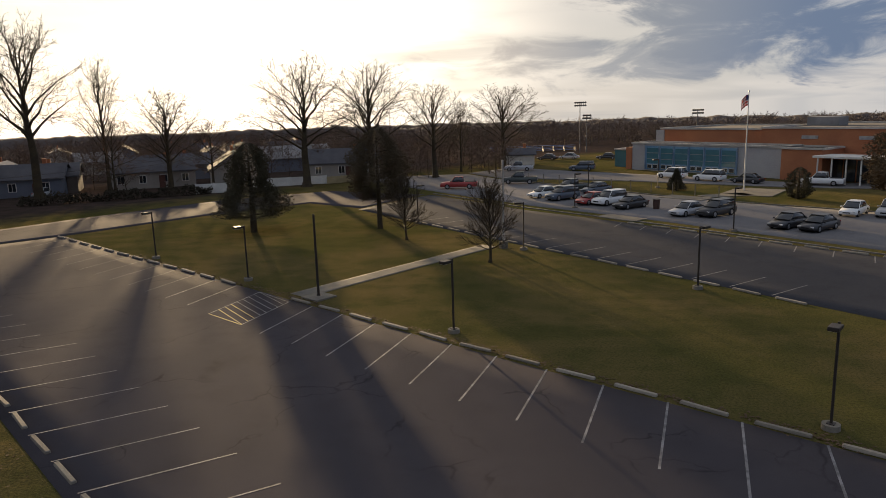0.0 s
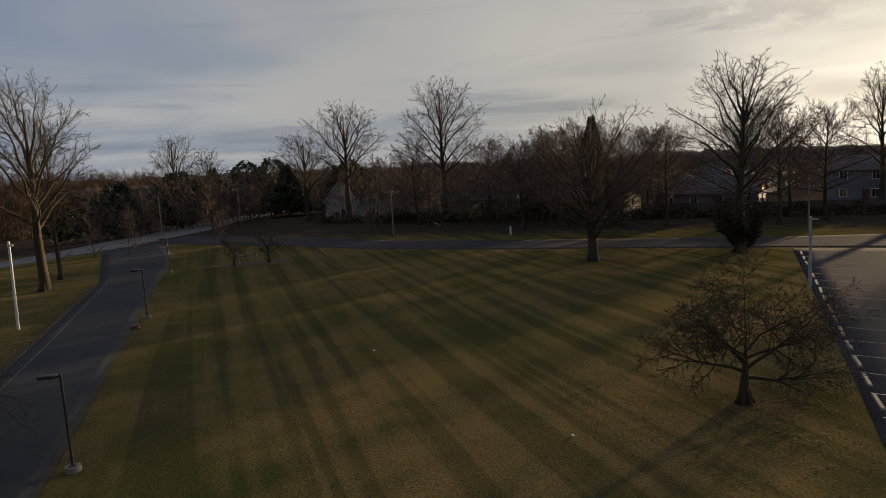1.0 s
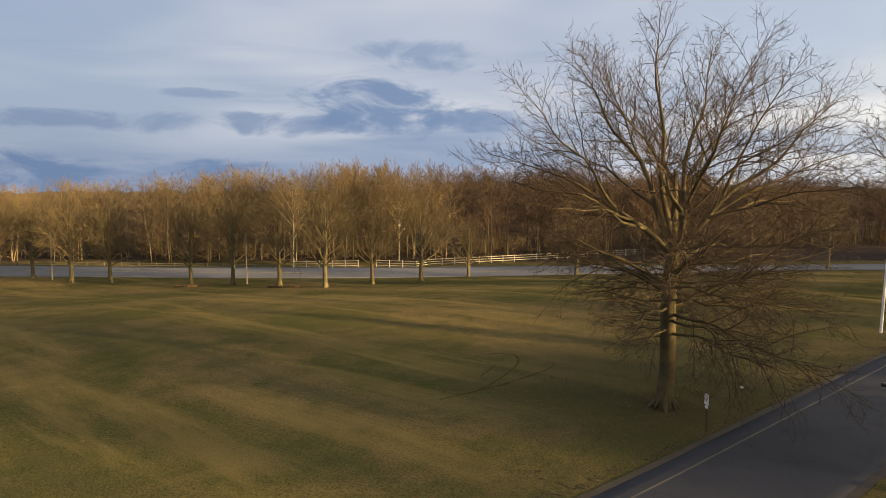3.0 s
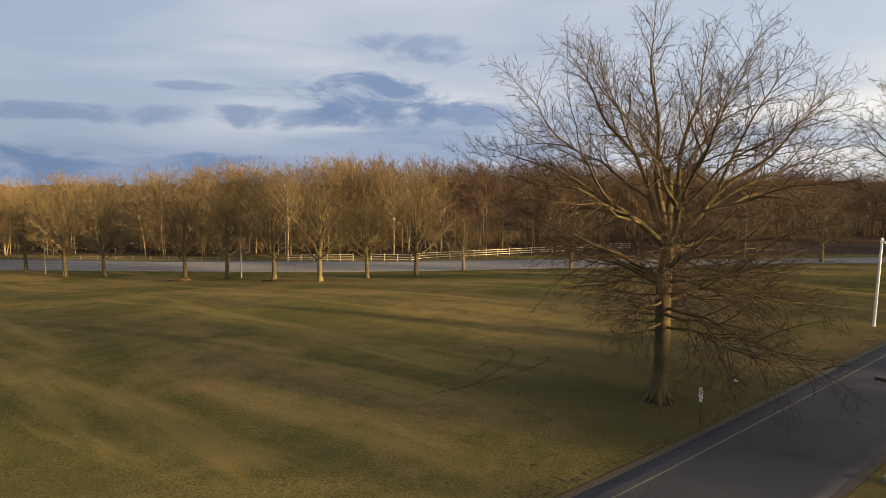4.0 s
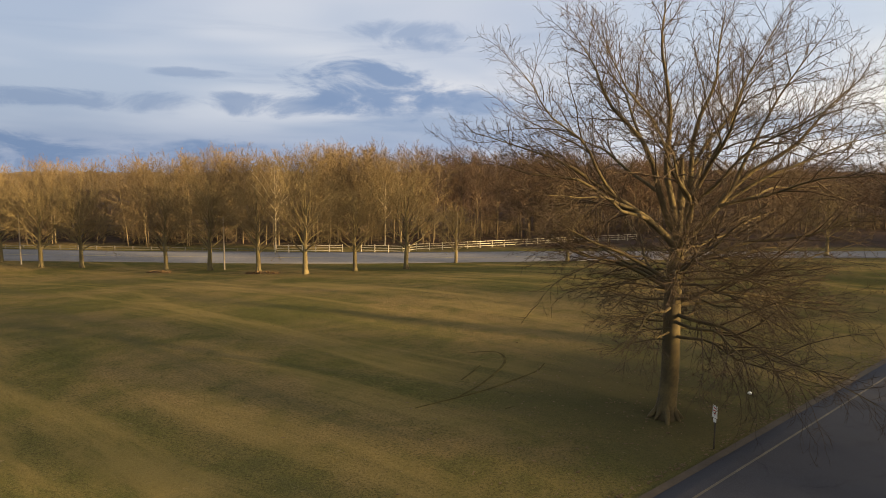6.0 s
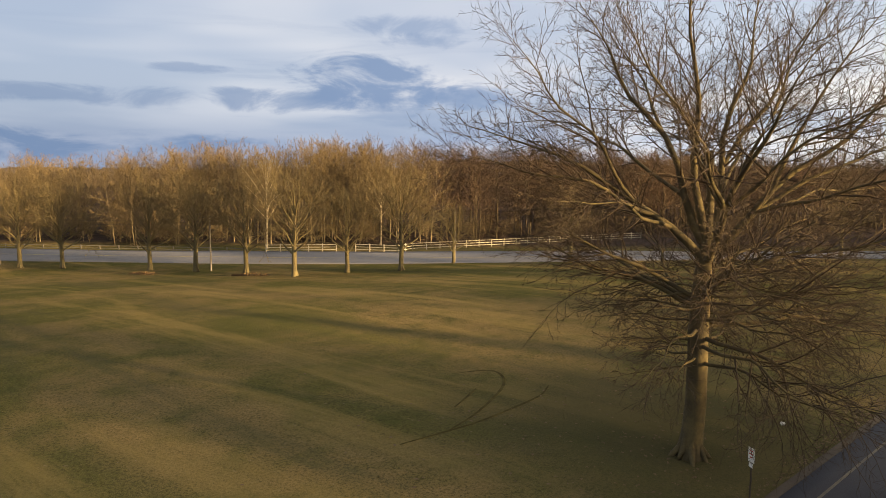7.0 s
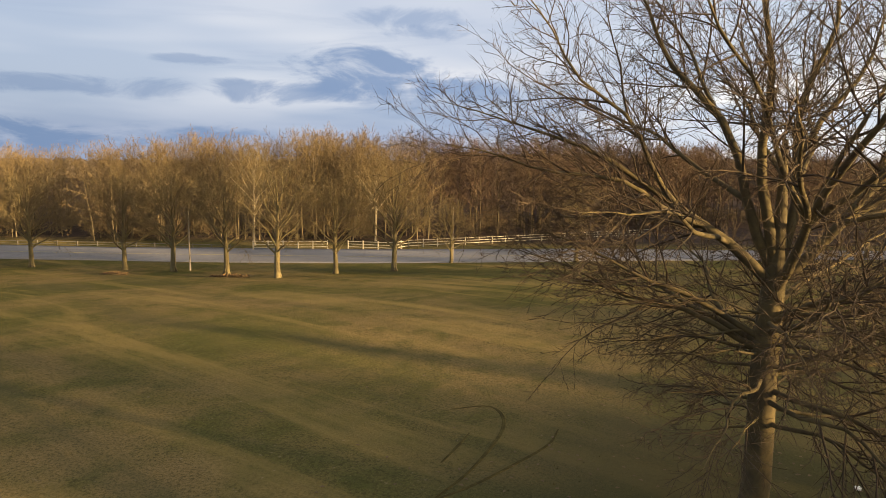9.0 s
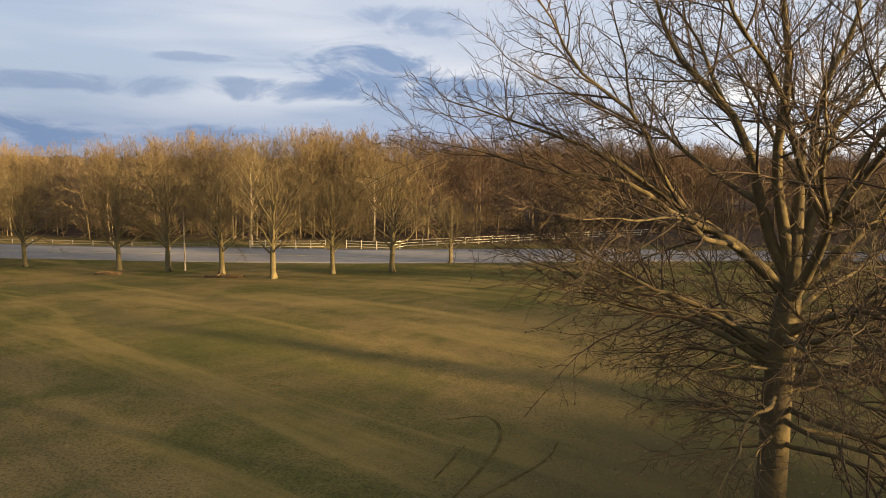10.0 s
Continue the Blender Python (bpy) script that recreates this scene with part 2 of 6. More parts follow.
def build_asphalt(name, base, alt, crack=1.0):
    m = bpy.data.materials.new(name)
    m.use_nodes = True
    N = Nodes(m.node_tree)
    pos = N.add("ShaderNodeTexCoord").outputs["Object"]
    big, mid, fine = N.noise(pos, 0.06, 5, 0.6, 0.5), N.noise(pos, 0.5, 5, 0.6), N.noise(pos, 40, 3, 0.7)
    c = N.mix(N.ramp(big, [(0.38, 0.0), (0.62, 1.0)]), rgb(*base), rgb(*alt))
    c = N.mix(N.ramp(mid, [(0.45, 0.0), (0.75, 0.45)]), c, rgb(*tuple(k * 0.6 for k in base)))
    c = N.mix(N.ramp(fine, [(0.3, 0.0), (0.8, 0.5)]), c, rgb(*tuple(min(1, k * 1.7) for k in base)))
    if crack:
        bend = N.add("ShaderNodeVectorMath", {"operation": "MULTIPLY_ADD"}, i0=N.add("ShaderNodeTexNoise", None, Vector=pos, Scale=0.8, Detail=4.0).outputs[1], i1=(1.6, 1.6, 0.0), i2=pos).outputs[0]
        v = N.add("ShaderNodeTexVoronoi", {"feature": "DISTANCE_TO_EDGE"}, Vector=bend, Scale=0.22).outputs[0]
        seam = N.math("MULTIPLY", N.ramp(v, [(0.0, 1.0), (0.012, 0.0)], False), N.ramp(N.noise(pos, 0.25, 2), [(0.45, 0.0), (0.6, crack)]))
        c = N.mix(seam, c, rgb(0.012, 0.012, 0.013))
    p = N.add("ShaderNodeBsdfPrincipled", None, Base_Color=c, Roughness=0.88)
    p.inputs["Specular IOR Level"].default_value = 0.012
    N.put(p, "Normal", N.add("ShaderNodeBump", None, Strength=0.35, Distance=0.01, Height=fine).outputs[0])
    N.t.links.new(p.outputs[0], N.add("ShaderNodeOutputMaterial").inputs[0])
    MATS[name] = m
    return m


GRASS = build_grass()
LOT = build_asphalt("lot_asphalt", (0.058, 0.053, 0.058), (0.044, 0.041, 0.046), 0.5)
DRIVE = build_asphalt("drive_asphalt", (0.046, 0.047, 0.053), (0.058, 0.057, 0.060), 0.25)
ROAD = build_asphalt("road_asphalt", (0.165, 0.16, 0.16), (0.13, 0.125, 0.125), 0.3)
CONCRETE = mat("concrete", (0.22, 0.198, 0.16), (0.16, 0.147, 0.125), 0.8, 12, 0.9, 0.3, spec=0.05)
PAINT_WHITE = mat("line_paint", (0.27, 0.26, 0.26), (0.12, 0.115, 0.115), 1.5, 9, 0.8, 0.1, third=(0.09, 0.085, 0.085))
PAINT_YELLOW = mat("yellow_paint", (0.50, 0.40, 0.13), (0.30, 0.24, 0.10), 1.5, 9, 0.8, 0.1, third=(0.12, 0.11, 0.09))
BARK = mat("bark", (0.072, 0.054, 0.029), (0.040, 0.031, 0.020), 0.8, 9, 0.95, 0.8)
BARK_OAK = mat("oak_bark", (0.112, 0.085, 0.036), (0.058, 0.045, 0.023), 1.1, 9, 0.95, 0.9, third=(0.040, 0.032, 0.020))
BARK_PALE = mat("pale_bark", (0.140, 0.112, 0.052), (0.095, 0.075, 0.040), 0.6, 8, 0.95, 0.8)
TWIG = mat("twigs", (0.065, 0.048, 0.028), (0.048, 0.036, 0.023), 0.4, 5, 0.95, 0.0)
TWIG_GROVE = mat("grove_twigs", (0.150, 0.098, 0.066), (0.105, 0.070, 0.050), 0.2, 3, 0.95, 0.0)
TWIG_RED_SHADE = mat("shaded_reddish_twigs", (0.088, 0.056, 0.034), (0.062, 0.042, 0.028), 0.05, 1.2, 0.95, 0.0)
TWIG_OAK = mat("oak_twigs", (0.058, 0.040, 0.023), (0.042, 0.030, 0.019), 0.4, 5, 0.95, 0.0)
TWIG_STREET = mat("street_tree_twigs", (0.125, 0.095, 0.044), (0.092, 0.070, 0.036), 0.3, 3, 0.95, 0.0)
TWIG_WOODS = mat("woodland_twigs", (0.124, 0.090, 0.044), (0.086, 0.062, 0.034), 0.05, 1.2, 0.95, 0.0, by_object=True)
BARK_WOODS = mat("woodland_bark", (0.155, 0.120, 0.070), (0.06, 0.046, 0.029), 0.35, 2.0, 0.95, 0.3)
BIRCH = mat("birch_bark", (0.34, 0.28, 0.19), (0.24, 0.195, 0.13), 0.5, 4, 0.9, 0.3)
NEEDLE = mat("dark_needles", (0.050, 0.060, 0.032), (0.035, 0.042, 0.024), 0.5, 5, 0.9, 0.0, third=(0.05, 0.052, 0.022))
NEEDLE_DULL = mat("dull_cedar_needles", (0.060, 0.055, 0.030), (0.045, 0.044, 0.026), 0.5, 5, 0.9, 0.0, third=(0.075, 0.05, 0.028))
NEEDLE_RUST = mat("rusty_foliage", (0.105, 0.075, 0.042), (0.07, 0.056, 0.032), 0.5, 5, 0.9, 0.0)
METAL_DARK = mat("dark_bronze_paint", (0.042, 0.033, 0.027), None, 1.0, 20, 0.55, 0.05)
METAL_PALE = mat("galvanised_steel", (0.42, 0.42, 0.41), None, 1.0, 14, 0.5, 0.05, 0.6)
WOOD_POLE = mat("weathered_pole_wood", (0.27, 0.23, 0.18), None, 0.6, 10, 0.95, 0.4)
WHITE_PAINT = mat("white_paint", (0.72, 0.70, 0.64), (0.58, 0.56, 0.50), 0.5, 6, 0.6, 0.1)
BRICK = mat("red_brick", (0.42, 0.17, 0.08), (0.34, 0.13, 0.065), 0.2, 7, 0.9, 0.2)
STUCCO_GREY = mat("grey_block", (0.42, 0.41, 0.40), (0.36, 0.35, 0.35), 0.2, 5, 0.9, 0.15)
ROOF_GREY = mat("grey_shingles", (0.11, 0.11, 0.12), (0.08, 0.08, 0.09), 0.4, 8, 0.95, 0.3)
ROOF_FLAT = mat("flat_roofing", (0.30, 0.29, 0.28), None, 0.2, 5, 0.9, 0.2)
SIDING_BLUE = mat("blue_grey_siding", (0.16, 0.18, 0.22), (0.13, 0.15, 0.19), 0.3, 8, 0.8, 0.15)
SIDING_WHITE = mat("pale_siding", (0.36, 0.33, 0.29), (0.29, 0.27, 0.24), 0.3, 8, 0.8, 0.15)
SIDING_YELLOW = mat("yellow_siding", (0.62, 0.44, 0.13), (0.55, 0.38, 0.11), 0.3, 8, 0.8, 0.15)
GLASS = glass_dark("window_glass", (0.03, 0.035, 0.04))
GLASS_BLUE = glass_dark("blue_glazing", (0.07, 0.20, 0.24), 0.12)
TYRE = mat("tyre_rubber", (0.018, 0.018, 0.018), None, 3, 20, 0.85, 0.1)
RIM = mat("alloy_rim", (0.45, 0.45, 0.46), None, 3, 20, 0.35, 0.0, 0.8)
LAMP_RED = mat("tail_lamp", (0.35, 0.015, 0.012), None, 3, 20, 0.25, 0.0)
LAMP_CLEAR = mat("head_lamp", (0.75, 0.75, 0.72), None, 3, 20, 0.2, 0.0)
SOIL = mat("bare_soil", (0.085, 0.058, 0.036), (0.06, 0.042, 0.028), 0.8, 7, 0.95, 0.5)

# ---- mesh helpers ----


def raw_mesh(name, verts, quads=None, tris=None, smooth=False):
    """A mesh from arrays of points and of faces."""
    me = bpy.data.meshes.new(name)
    verts = np.asarray(verts, np.float32).reshape(-1, 3)
    groups = [np.asarray(g, np.int32).reshape(-1, k) for g, k in ((quads, 4), (tris, 3)) if g is not None and len(g)]
    me.vertices.add(len(verts))
    me.vertices.foreach_set("co", verts.ravel())
    loops = np.concatenate([g.ravel() for g in groups])
    sizes = np.concatenate([np.full(len(g), g.shape[1], np.int32) for g in groups])
    me.loops.add(len(loops))
    me.loops.foreach_set("vertex_index", loops)
    me.polygons.add(len(sizes))
    me.polygons.foreach_set("loop_start", np.concatenate([[0], np.cumsum(sizes)[:-1]]).astype(np.int32))
    if smooth:
        me.polygons.foreach_set("use_smooth", np.ones(len(sizes), bool))
    me.update(calc_edges=True)
    me.validate()
    return me


def place(name, me, material, parent=None, label=""):
    me.materials.clear()
    me.materials.append(material)
    ob = new(name, me)
    if parent:
        ob.parent = parent
    return tagged(ob, label)


def part(name, bm, material, parent=None, label="", smooth=False):
    me = bpy.data.meshes.new(name)
    bm.normal_update()
    bm.to_mesh(me)
    bm.free()
    if smooth:
        for p in me.polygons:
            p.use_smooth = True
    return place(name, me, material, parent, label)


def thing(name, x, y, z, turn=0.0, label="", category="", group="", kind=""):
    ob = new(name)
    ob.empty_display_size = 0.3
    ob.matrix_world = pose(x, y, z, 0, 0, turn)
    return tagged(ob, label, category, group, kind)


def box(bm, cx, cy, cz, sx, sy, sz, turn=0.0, bevel=0.0, tilt=0.0):
    m = pose(cx, cy, cz, 0, tilt, turn) @ Matrix.Diagonal((sx, sy, sz, 1))
    made = bmesh.ops.create_cube(bm, size=1.0, matrix=m)["verts"]
    if bevel:
        edges = list({e for v in made for e in v.link_edges})
        bmesh.ops.bevel(bm, geom=edges, offset=bevel, segments=2, affect="EDGES", profile=0.6)
    return bm


def rod(bm, a, b, ra, rb=None, sides=10):
    a, b = Vector(a), Vector(b)
    way = b - a
    m = Matrix.Translation((a + b) / 2) @ way.to_track_quat("Z", "Y").to_matrix().to_4x4()
    bmesh.ops.create_cone(bm, cap_ends=True, segments=sides, radius1=ra, radius2=ra if rb is None else rb, depth=way.length, matrix=m)
    return bm


def B():
    return bmesh.new()


def smoothstep(a, b, v):
    k = np.clip((v - a) / (b - a), 0, 1)
    return k * k * (3 - 2 * k)


def ground_z(x, y):
    """Height of the ground: level round the lots, two low swells on the lawn, falling to the main road and away into the distance."""
    u = -0.4 * x - 0.92 * y
    d = np.hypot(x, y)
    swell = 0.85 * np.exp(-((x + 11) / 14) ** 2 / 2 - ((y + 46) / 12) ** 2 / 2) + 0.40 * np.exp(-((x + 29) / 9) ** 2 / 2 - ((y + 22) / 6) ** 2 / 2) * smoothstep(-15.3, -19.0, y)
    return swell - 3.6 * smoothstep(55, 115, u) - 0.019 * np.maximum(0, d - 150)


def gz(x, y):
    return float(ground_z(x, y))


# ---- ground, roads, lots ----
def axis(lo, hi, step, far):
    inner = np.arange(lo, hi + step, step)
    grow = np.cumsum(step * 1.22 ** np.arange(1, 40))
    grow = grow[grow < far]
    return np.concatenate([lo - grow[::-1], inner, hi + grow])


def build_ground():
    xs, ys = axis(-170, 60, 2.5, 3400), axis(-150, 150, 2.5, 3400)
    X, Y = np.meshgrid(xs, ys)
    V = np.stack([X, Y, ground_z(X, Y)], -1).reshape(-1, 3)
    nx, ny = len(xs), len(ys)
    i = np.arange(nx * ny).reshape(ny, nx)
    Q = np.stack([i[:-1, :-1], i[:-1, 1:], i[1:, 1:], i[1:, :-1]], -1).reshape(-1, 4)
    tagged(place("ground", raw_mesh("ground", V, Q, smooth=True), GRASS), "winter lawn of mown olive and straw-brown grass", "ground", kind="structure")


def strip(name, left, right, lift, material, label, category="road", thick=0.12):
    """A sheet between two lines of points, draped on the ground, with a short skirt into it."""
    steps = [max(12, int((Vector(b) - Vector(a)).length / 2)) for a, b in zip(left, left[1:])]
    def dense(pts):
        pts = [Vector(p) for p in pts]
        out = []
        for a, b, n in zip(pts, pts[1:], steps):
            out += [a.lerp(b, k / n) for k in range(n)]
        return out + [pts[-1]]
    L, R = dense(left), dense(right)
    rows, across = [], 8
    for a, b in zip(L, R):
        for k in range(across + 1):
            p = a.lerp(b, k / across)
            rows.append((p.x, p.y, gz(p.x, p.y) + lift))
    n, w = len(L), across + 1
    Q = [(r * w + k, r * w + k + 1, (r + 1) * w + k + 1, (r + 1) * w + k) for r in range(n - 1) for k in range(across)]
    top = len(rows)
    rim = [r * w for r in range(n)] + [(n - 1) * w + k for k in range(1, w)] + [r * w + w - 1 for r in range(n - 2, -1, -1)] + [k for k in range(w - 2, 0, -1)]
    rows += [(rows[k][0], rows[k][1], rows[k][2] - thick) for k in rim]
    m = len(rim)
    Q += [(rim[k], rim[(k + 1) % m], top + (k + 1) % m, top + k) for k in range(m)]
    return tagged(place(name, raw_mesh(name, rows, Q), material), label, category, kind="structure")


build_ground()
# the near lot between its two rows of wheel stops
strip("parking_lot", [(19.0, -6.5), (-11.9, 14.9), (-24.5, 24.9), (-56.6, 50.2)], [(30.0, 8.4), (-2.2, 30.0), (-13.9, 38.2), (-47.2, 61.8)], 0.02, LOT, "worn dark asphalt parking lot with faded stall lines", "parking lot")
strip("lane", [(-118, -17), (-99.5, 3.0), (-87, 12.7), (-74.7, 27.5), (-57.5, 50.4), (-47.4, 62.0), (-38.5, 75.5), (-30.0, 85.0), (-22, 80)], [(-127, -11), (-106, 8.5), (-92, 18.0), (-80.5, 32.5), (-63.5, 55.5), (-53.5, 74.0), (-44.5, 88.0), (-31.5, 98.5), (-16.5, 93)], 0.009, LOT, "dark asphalt lane past the houses", "road")
strip("drive", [(70, -6.4), (-23.5, -8.35), (-72.7, -9.6), (-100, -10.6), (-118, -14)], [(70, -14.2), (-24.0, -14.75), (-53, -15.3), (-80, -16.0), (-116, -22)], 0.028, DRIVE, "dark asphalt entrance drive with a worn edge line", "road")
strip("main_road", [(30, -176), (-22, -124.5), (-39.3, -108.5), (-63.3, -85), (-89.1, -62.0), (-108, -40), (-117, -20), (-134, -8), (-190, 12)], [(40, -190), (-24, -141.5), (-43.5, -122), (-73.6, -97.0), (-104, -75.5), (-123, -52), (-134, -34), (-150, -22), (-200, -3)], 0.03, ROAD, "pale grey asphalt main road beyond the lawn", "road")
strip("far_lot", [(40, 18.0), (17.2, 36.6), (1.4, 53.2), (-12.4, 68.0), (-22.0, 79.0)], [(56, 26.0), (24.8, 51.0), (7.2, 68.4), (-2.8, 77.6), (-15.6, 92.5)], 0.018, DRIVE, "dark asphalt parking aisle with stall lines", "parking lot")
strip("school_lot", [(62, 27.5), (26.8, 52.5), (9.0, 70.8), (-2.0, 80.8), (-15.0, 95.5), (-34, 118)], [(78, 44), (36.0, 70.5), (22.4, 80.5), (13.4, 88.5), (-7.5, 112), (-14, 122)], 0.022, ROAD, "grey asphalt school parking lot with parked cars", "parking lot")
strip("school_road", [(90, 62), (44, 92), (30, 96.5), (11, 107), (-8, 114), (-14, 124)], [(94, 70), (48, 99), (33.5, 101.5), (16, 116), (0, 128), (-6, 134)], 0.026, ROAD, "grey asphalt drop-off road in front of the school", "road")
strip("footpath", [(-16.25, 40.98), (-5.55, 57.23)], [(-14.95, 40.12), (-4.25, 56.37)], 0.03, CONCRETE, "pale concrete footpath across the lawn", "path")

# ---- trees ----
class Tubes:
    """Collects tapered tubes along lines of points, and single slivers for the finest twigs, as arrays of points and faces."""

    def __init__(self):
        self.sets = {}

    def add(self, pts, radii, sides):
        self.sets.setdefault((len(pts), sides), []).append((pts, radii))

    def arrays(self):
        V, Q, T3, base = [], [], [np.zeros((0, 3), int)], 0
        for (n, m), items in self.sets.items():
            P = np.array([[tuple(p) for p in pts] for pts, _ in items])
            R = np.array([r for _, r in items])
            T = np.gradient(P, axis=1)
            T /= np.linalg.norm(T, axis=2, keepdims=True) + 1e-9
            ref = np.where(np.abs(T[..., 2:3]) > 0.9, (1.0, 0, 0), (0, 0, 1.0))
            A = np.cross(T, ref)
            A /= np.linalg.norm(A, axis=2, keepdims=True) + 1e-9
            C = np.cross(T, A)
            b = len(items)
            if m == 1:
                phi = (np.arange(b) * 2.4)[:, None]
                side = (A[:, 0] * np.cos(phi) + C[:, 0] * np.sin(phi)) * R[:, :1] * 1.25
                V.append(np.stack([P[:, 0] - side, P[:, 0] + side, P[:, -1]], 1).reshape(-1, 3))
                T3.append(base + np.arange(b * 3).reshape(-1, 3))
                base += b * 3
                continue
            k = np.arange(m) * 2 * np.pi / m
            ring = P[:, :, None] + R[:, :, None, None] * (A[:, :, None] * np.cos(k)[:, None] + C[:, :, None] * np.sin(k)[:, None])
            idx = base + np.arange(b * n * m).reshape(b, n, m)
            nxt = np.roll(idx, -1, 2)
            V.append(ring.reshape(-1, 3))
            Q.append(np.stack([idx[:, :-1], nxt[:, :-1], nxt[:, 1:], idx[:, 1:]], -1).reshape(-1, 4))
            base += b * n * m
        return np.concatenate(V), np.concatenate(Q), np.concatenate(T3)


def grow(rng, wood, crown, p, way, length, radius, level, spec, sag=0.0):
    """One branch and, by recursion, all that it carries."""
    n = spec["segs"][level]
    wig, lift = spec["wiggle"][level], spec["lift"][level] - sag
    pts, radii, ways = [p.copy()], [radius], []
    taper = spec["taper"][level]
    for i in range(n):
        way = (way + Vector((rng.gauss(0, wig), rng.gauss(0, wig), rng.gauss(0, wig) + lift))).normalized()
        ways.append(way)
        p = p + way * (length / n)
        pts.append(p)
        radii.append(radius * (1 - (1 - taper) * (i + 1) / n))
    (wood if level <= spec["wood"] else crown).add(pts, radii, spec["sides"][level])
    if level + 1 >= len(spec["segs"]):
        return
    count = spec["kids"][level]
    start = spec["start"][level]
    twist = rng.uniform(0, 6.28)
    for k in range(count):
        f = start + (1 - start) * float(np.interp((k + rng.uniform(0.1, 0.9)) / count, *spec.get("where", ((0, 1), (0, 1)))) if level == 0 else (k + rng.uniform(0.1, 0.9)) / count)
        i = min(n - 1, int(f * n))
        q = pts[i].lerp(pts[i + 1], f * n - i)
        axis_way = ways[i]
        twist += 2.4 + rng.uniform(-0.5, 0.5)
        side = axis_way.orthogonal().normalized()
        side.rotate(Matrix.Rotation(twist, 3, axis_way))
        g = (f - start) / (1 - start)
        bend = spec["angle"][level]
        ang = radians(float(np.interp(g, *bend) if len(bend) == 2 and isinstance(bend[0], tuple) else bend[0] + (bend[1] - bend[0]) * g) + rng.gauss(0, 7))
        kid = axis_way * math.cos(ang) + side * math.sin(ang)
        reach = spec["reach"][level]
        size = length * reach[0] * np.interp(g, reach[1], reach[2]) * rng.uniform(0.75, 1.15)
        r = radii[i] + (radii[i + 1] - radii[i]) * (f * n - i)
        grow(rng, wood, crown, q, kid, size, max(spec["least"], min(r * 0.72, size * spec["stout"])), level + 1, spec, spec.get("sag", 0.0) * max(0.0, 1 - g / 0.3) if level == 0 else sag * 0.5)


def bare_tree(seed, height, spec, trunk_radius, flared=True):
    rng = random.Random(seed)
    wood, crown = Tubes(), Tubes()
    grow(rng, wood, crown, Vector((0, 0, -0.15)), Vector((rng.gauss(0, 0.02), rng.gauss(0, 0.02), 1)), height * spec["bole"], trunk_radius, 0, spec)
    # root flare
    for k in range(6 if flared else 0):
        a = k * 1.05 + rng.uniform(-0.2, 0.2)
        o = Vector((math.cos(a), math.sin(a), 0))
        wood.add([o * trunk_radius * 0.55 + Vector((0, 0, trunk_radius * 2.2)), o * trunk_radius * 0.95 + Vector((0, 0, trunk_radius * 0.7)), o * trunk_radius * 1.7 + Vector((0, 0, -0.12))], [trunk_radius * 0.35, trunk_radius * 0.42, trunk_radius * 0.3], 6)
    return wood.arrays(), crown.arrays()


# spreading oak: rising limbs from a fork, a leader, and drooping boughs below it
OAK_LIMBS = ((7.4, -9.6, 0.6, 12.9, 0.15), (7.8, -4.8, 2.2, 18.2, 0.15), (7.9, -1.2, -1.6, 19.8, 0.15), (7.7, 2.6, 2.0, 18.9, 0.15), (7.5, 7.8, -1.0, 15.6, 0.15), (7.2, 0.6, -6.8, 15.0, 0.14),
             (8.0, -8.0, -2.2, 16.0, 0.13), (8.0, 5.4, -2.4, 17.3, 0.14), (7.8, 5.0, 2.2, 17.6, 0.13), (7.4, 9.4, -0.8, 13.0, 0.14), (6.9, -10.0, -1.6, 11.7, 0.12), (7.0, 9.2, 2.4, 10.4, 0.11),
             (7.4, -3.6, -8.2, 12.8, 0.12), (7.9, 4.0, -7.6, 14.0, 0.13), (8.2, 0.2, 8.0, 15.4, 0.13), (7.6, -5.0, 7.4, 13.8, 0.13), (7.7, 4.6, 7.4, 14.4, 0.13), (9.2, -5.2, -5.6, 16.4, 0.12),
             (10.2, -3.2, 5.2, 18.0, 0.11), (6.8, 6.4, -6.6, 11.2, 0.11), (6.6, -6.6, -6.0, 10.2, 0.11), (6.4, -7.4, 3.0, 9.2, 0.1), (9.0, 2.6, -4.6, 17.8, 0.11))


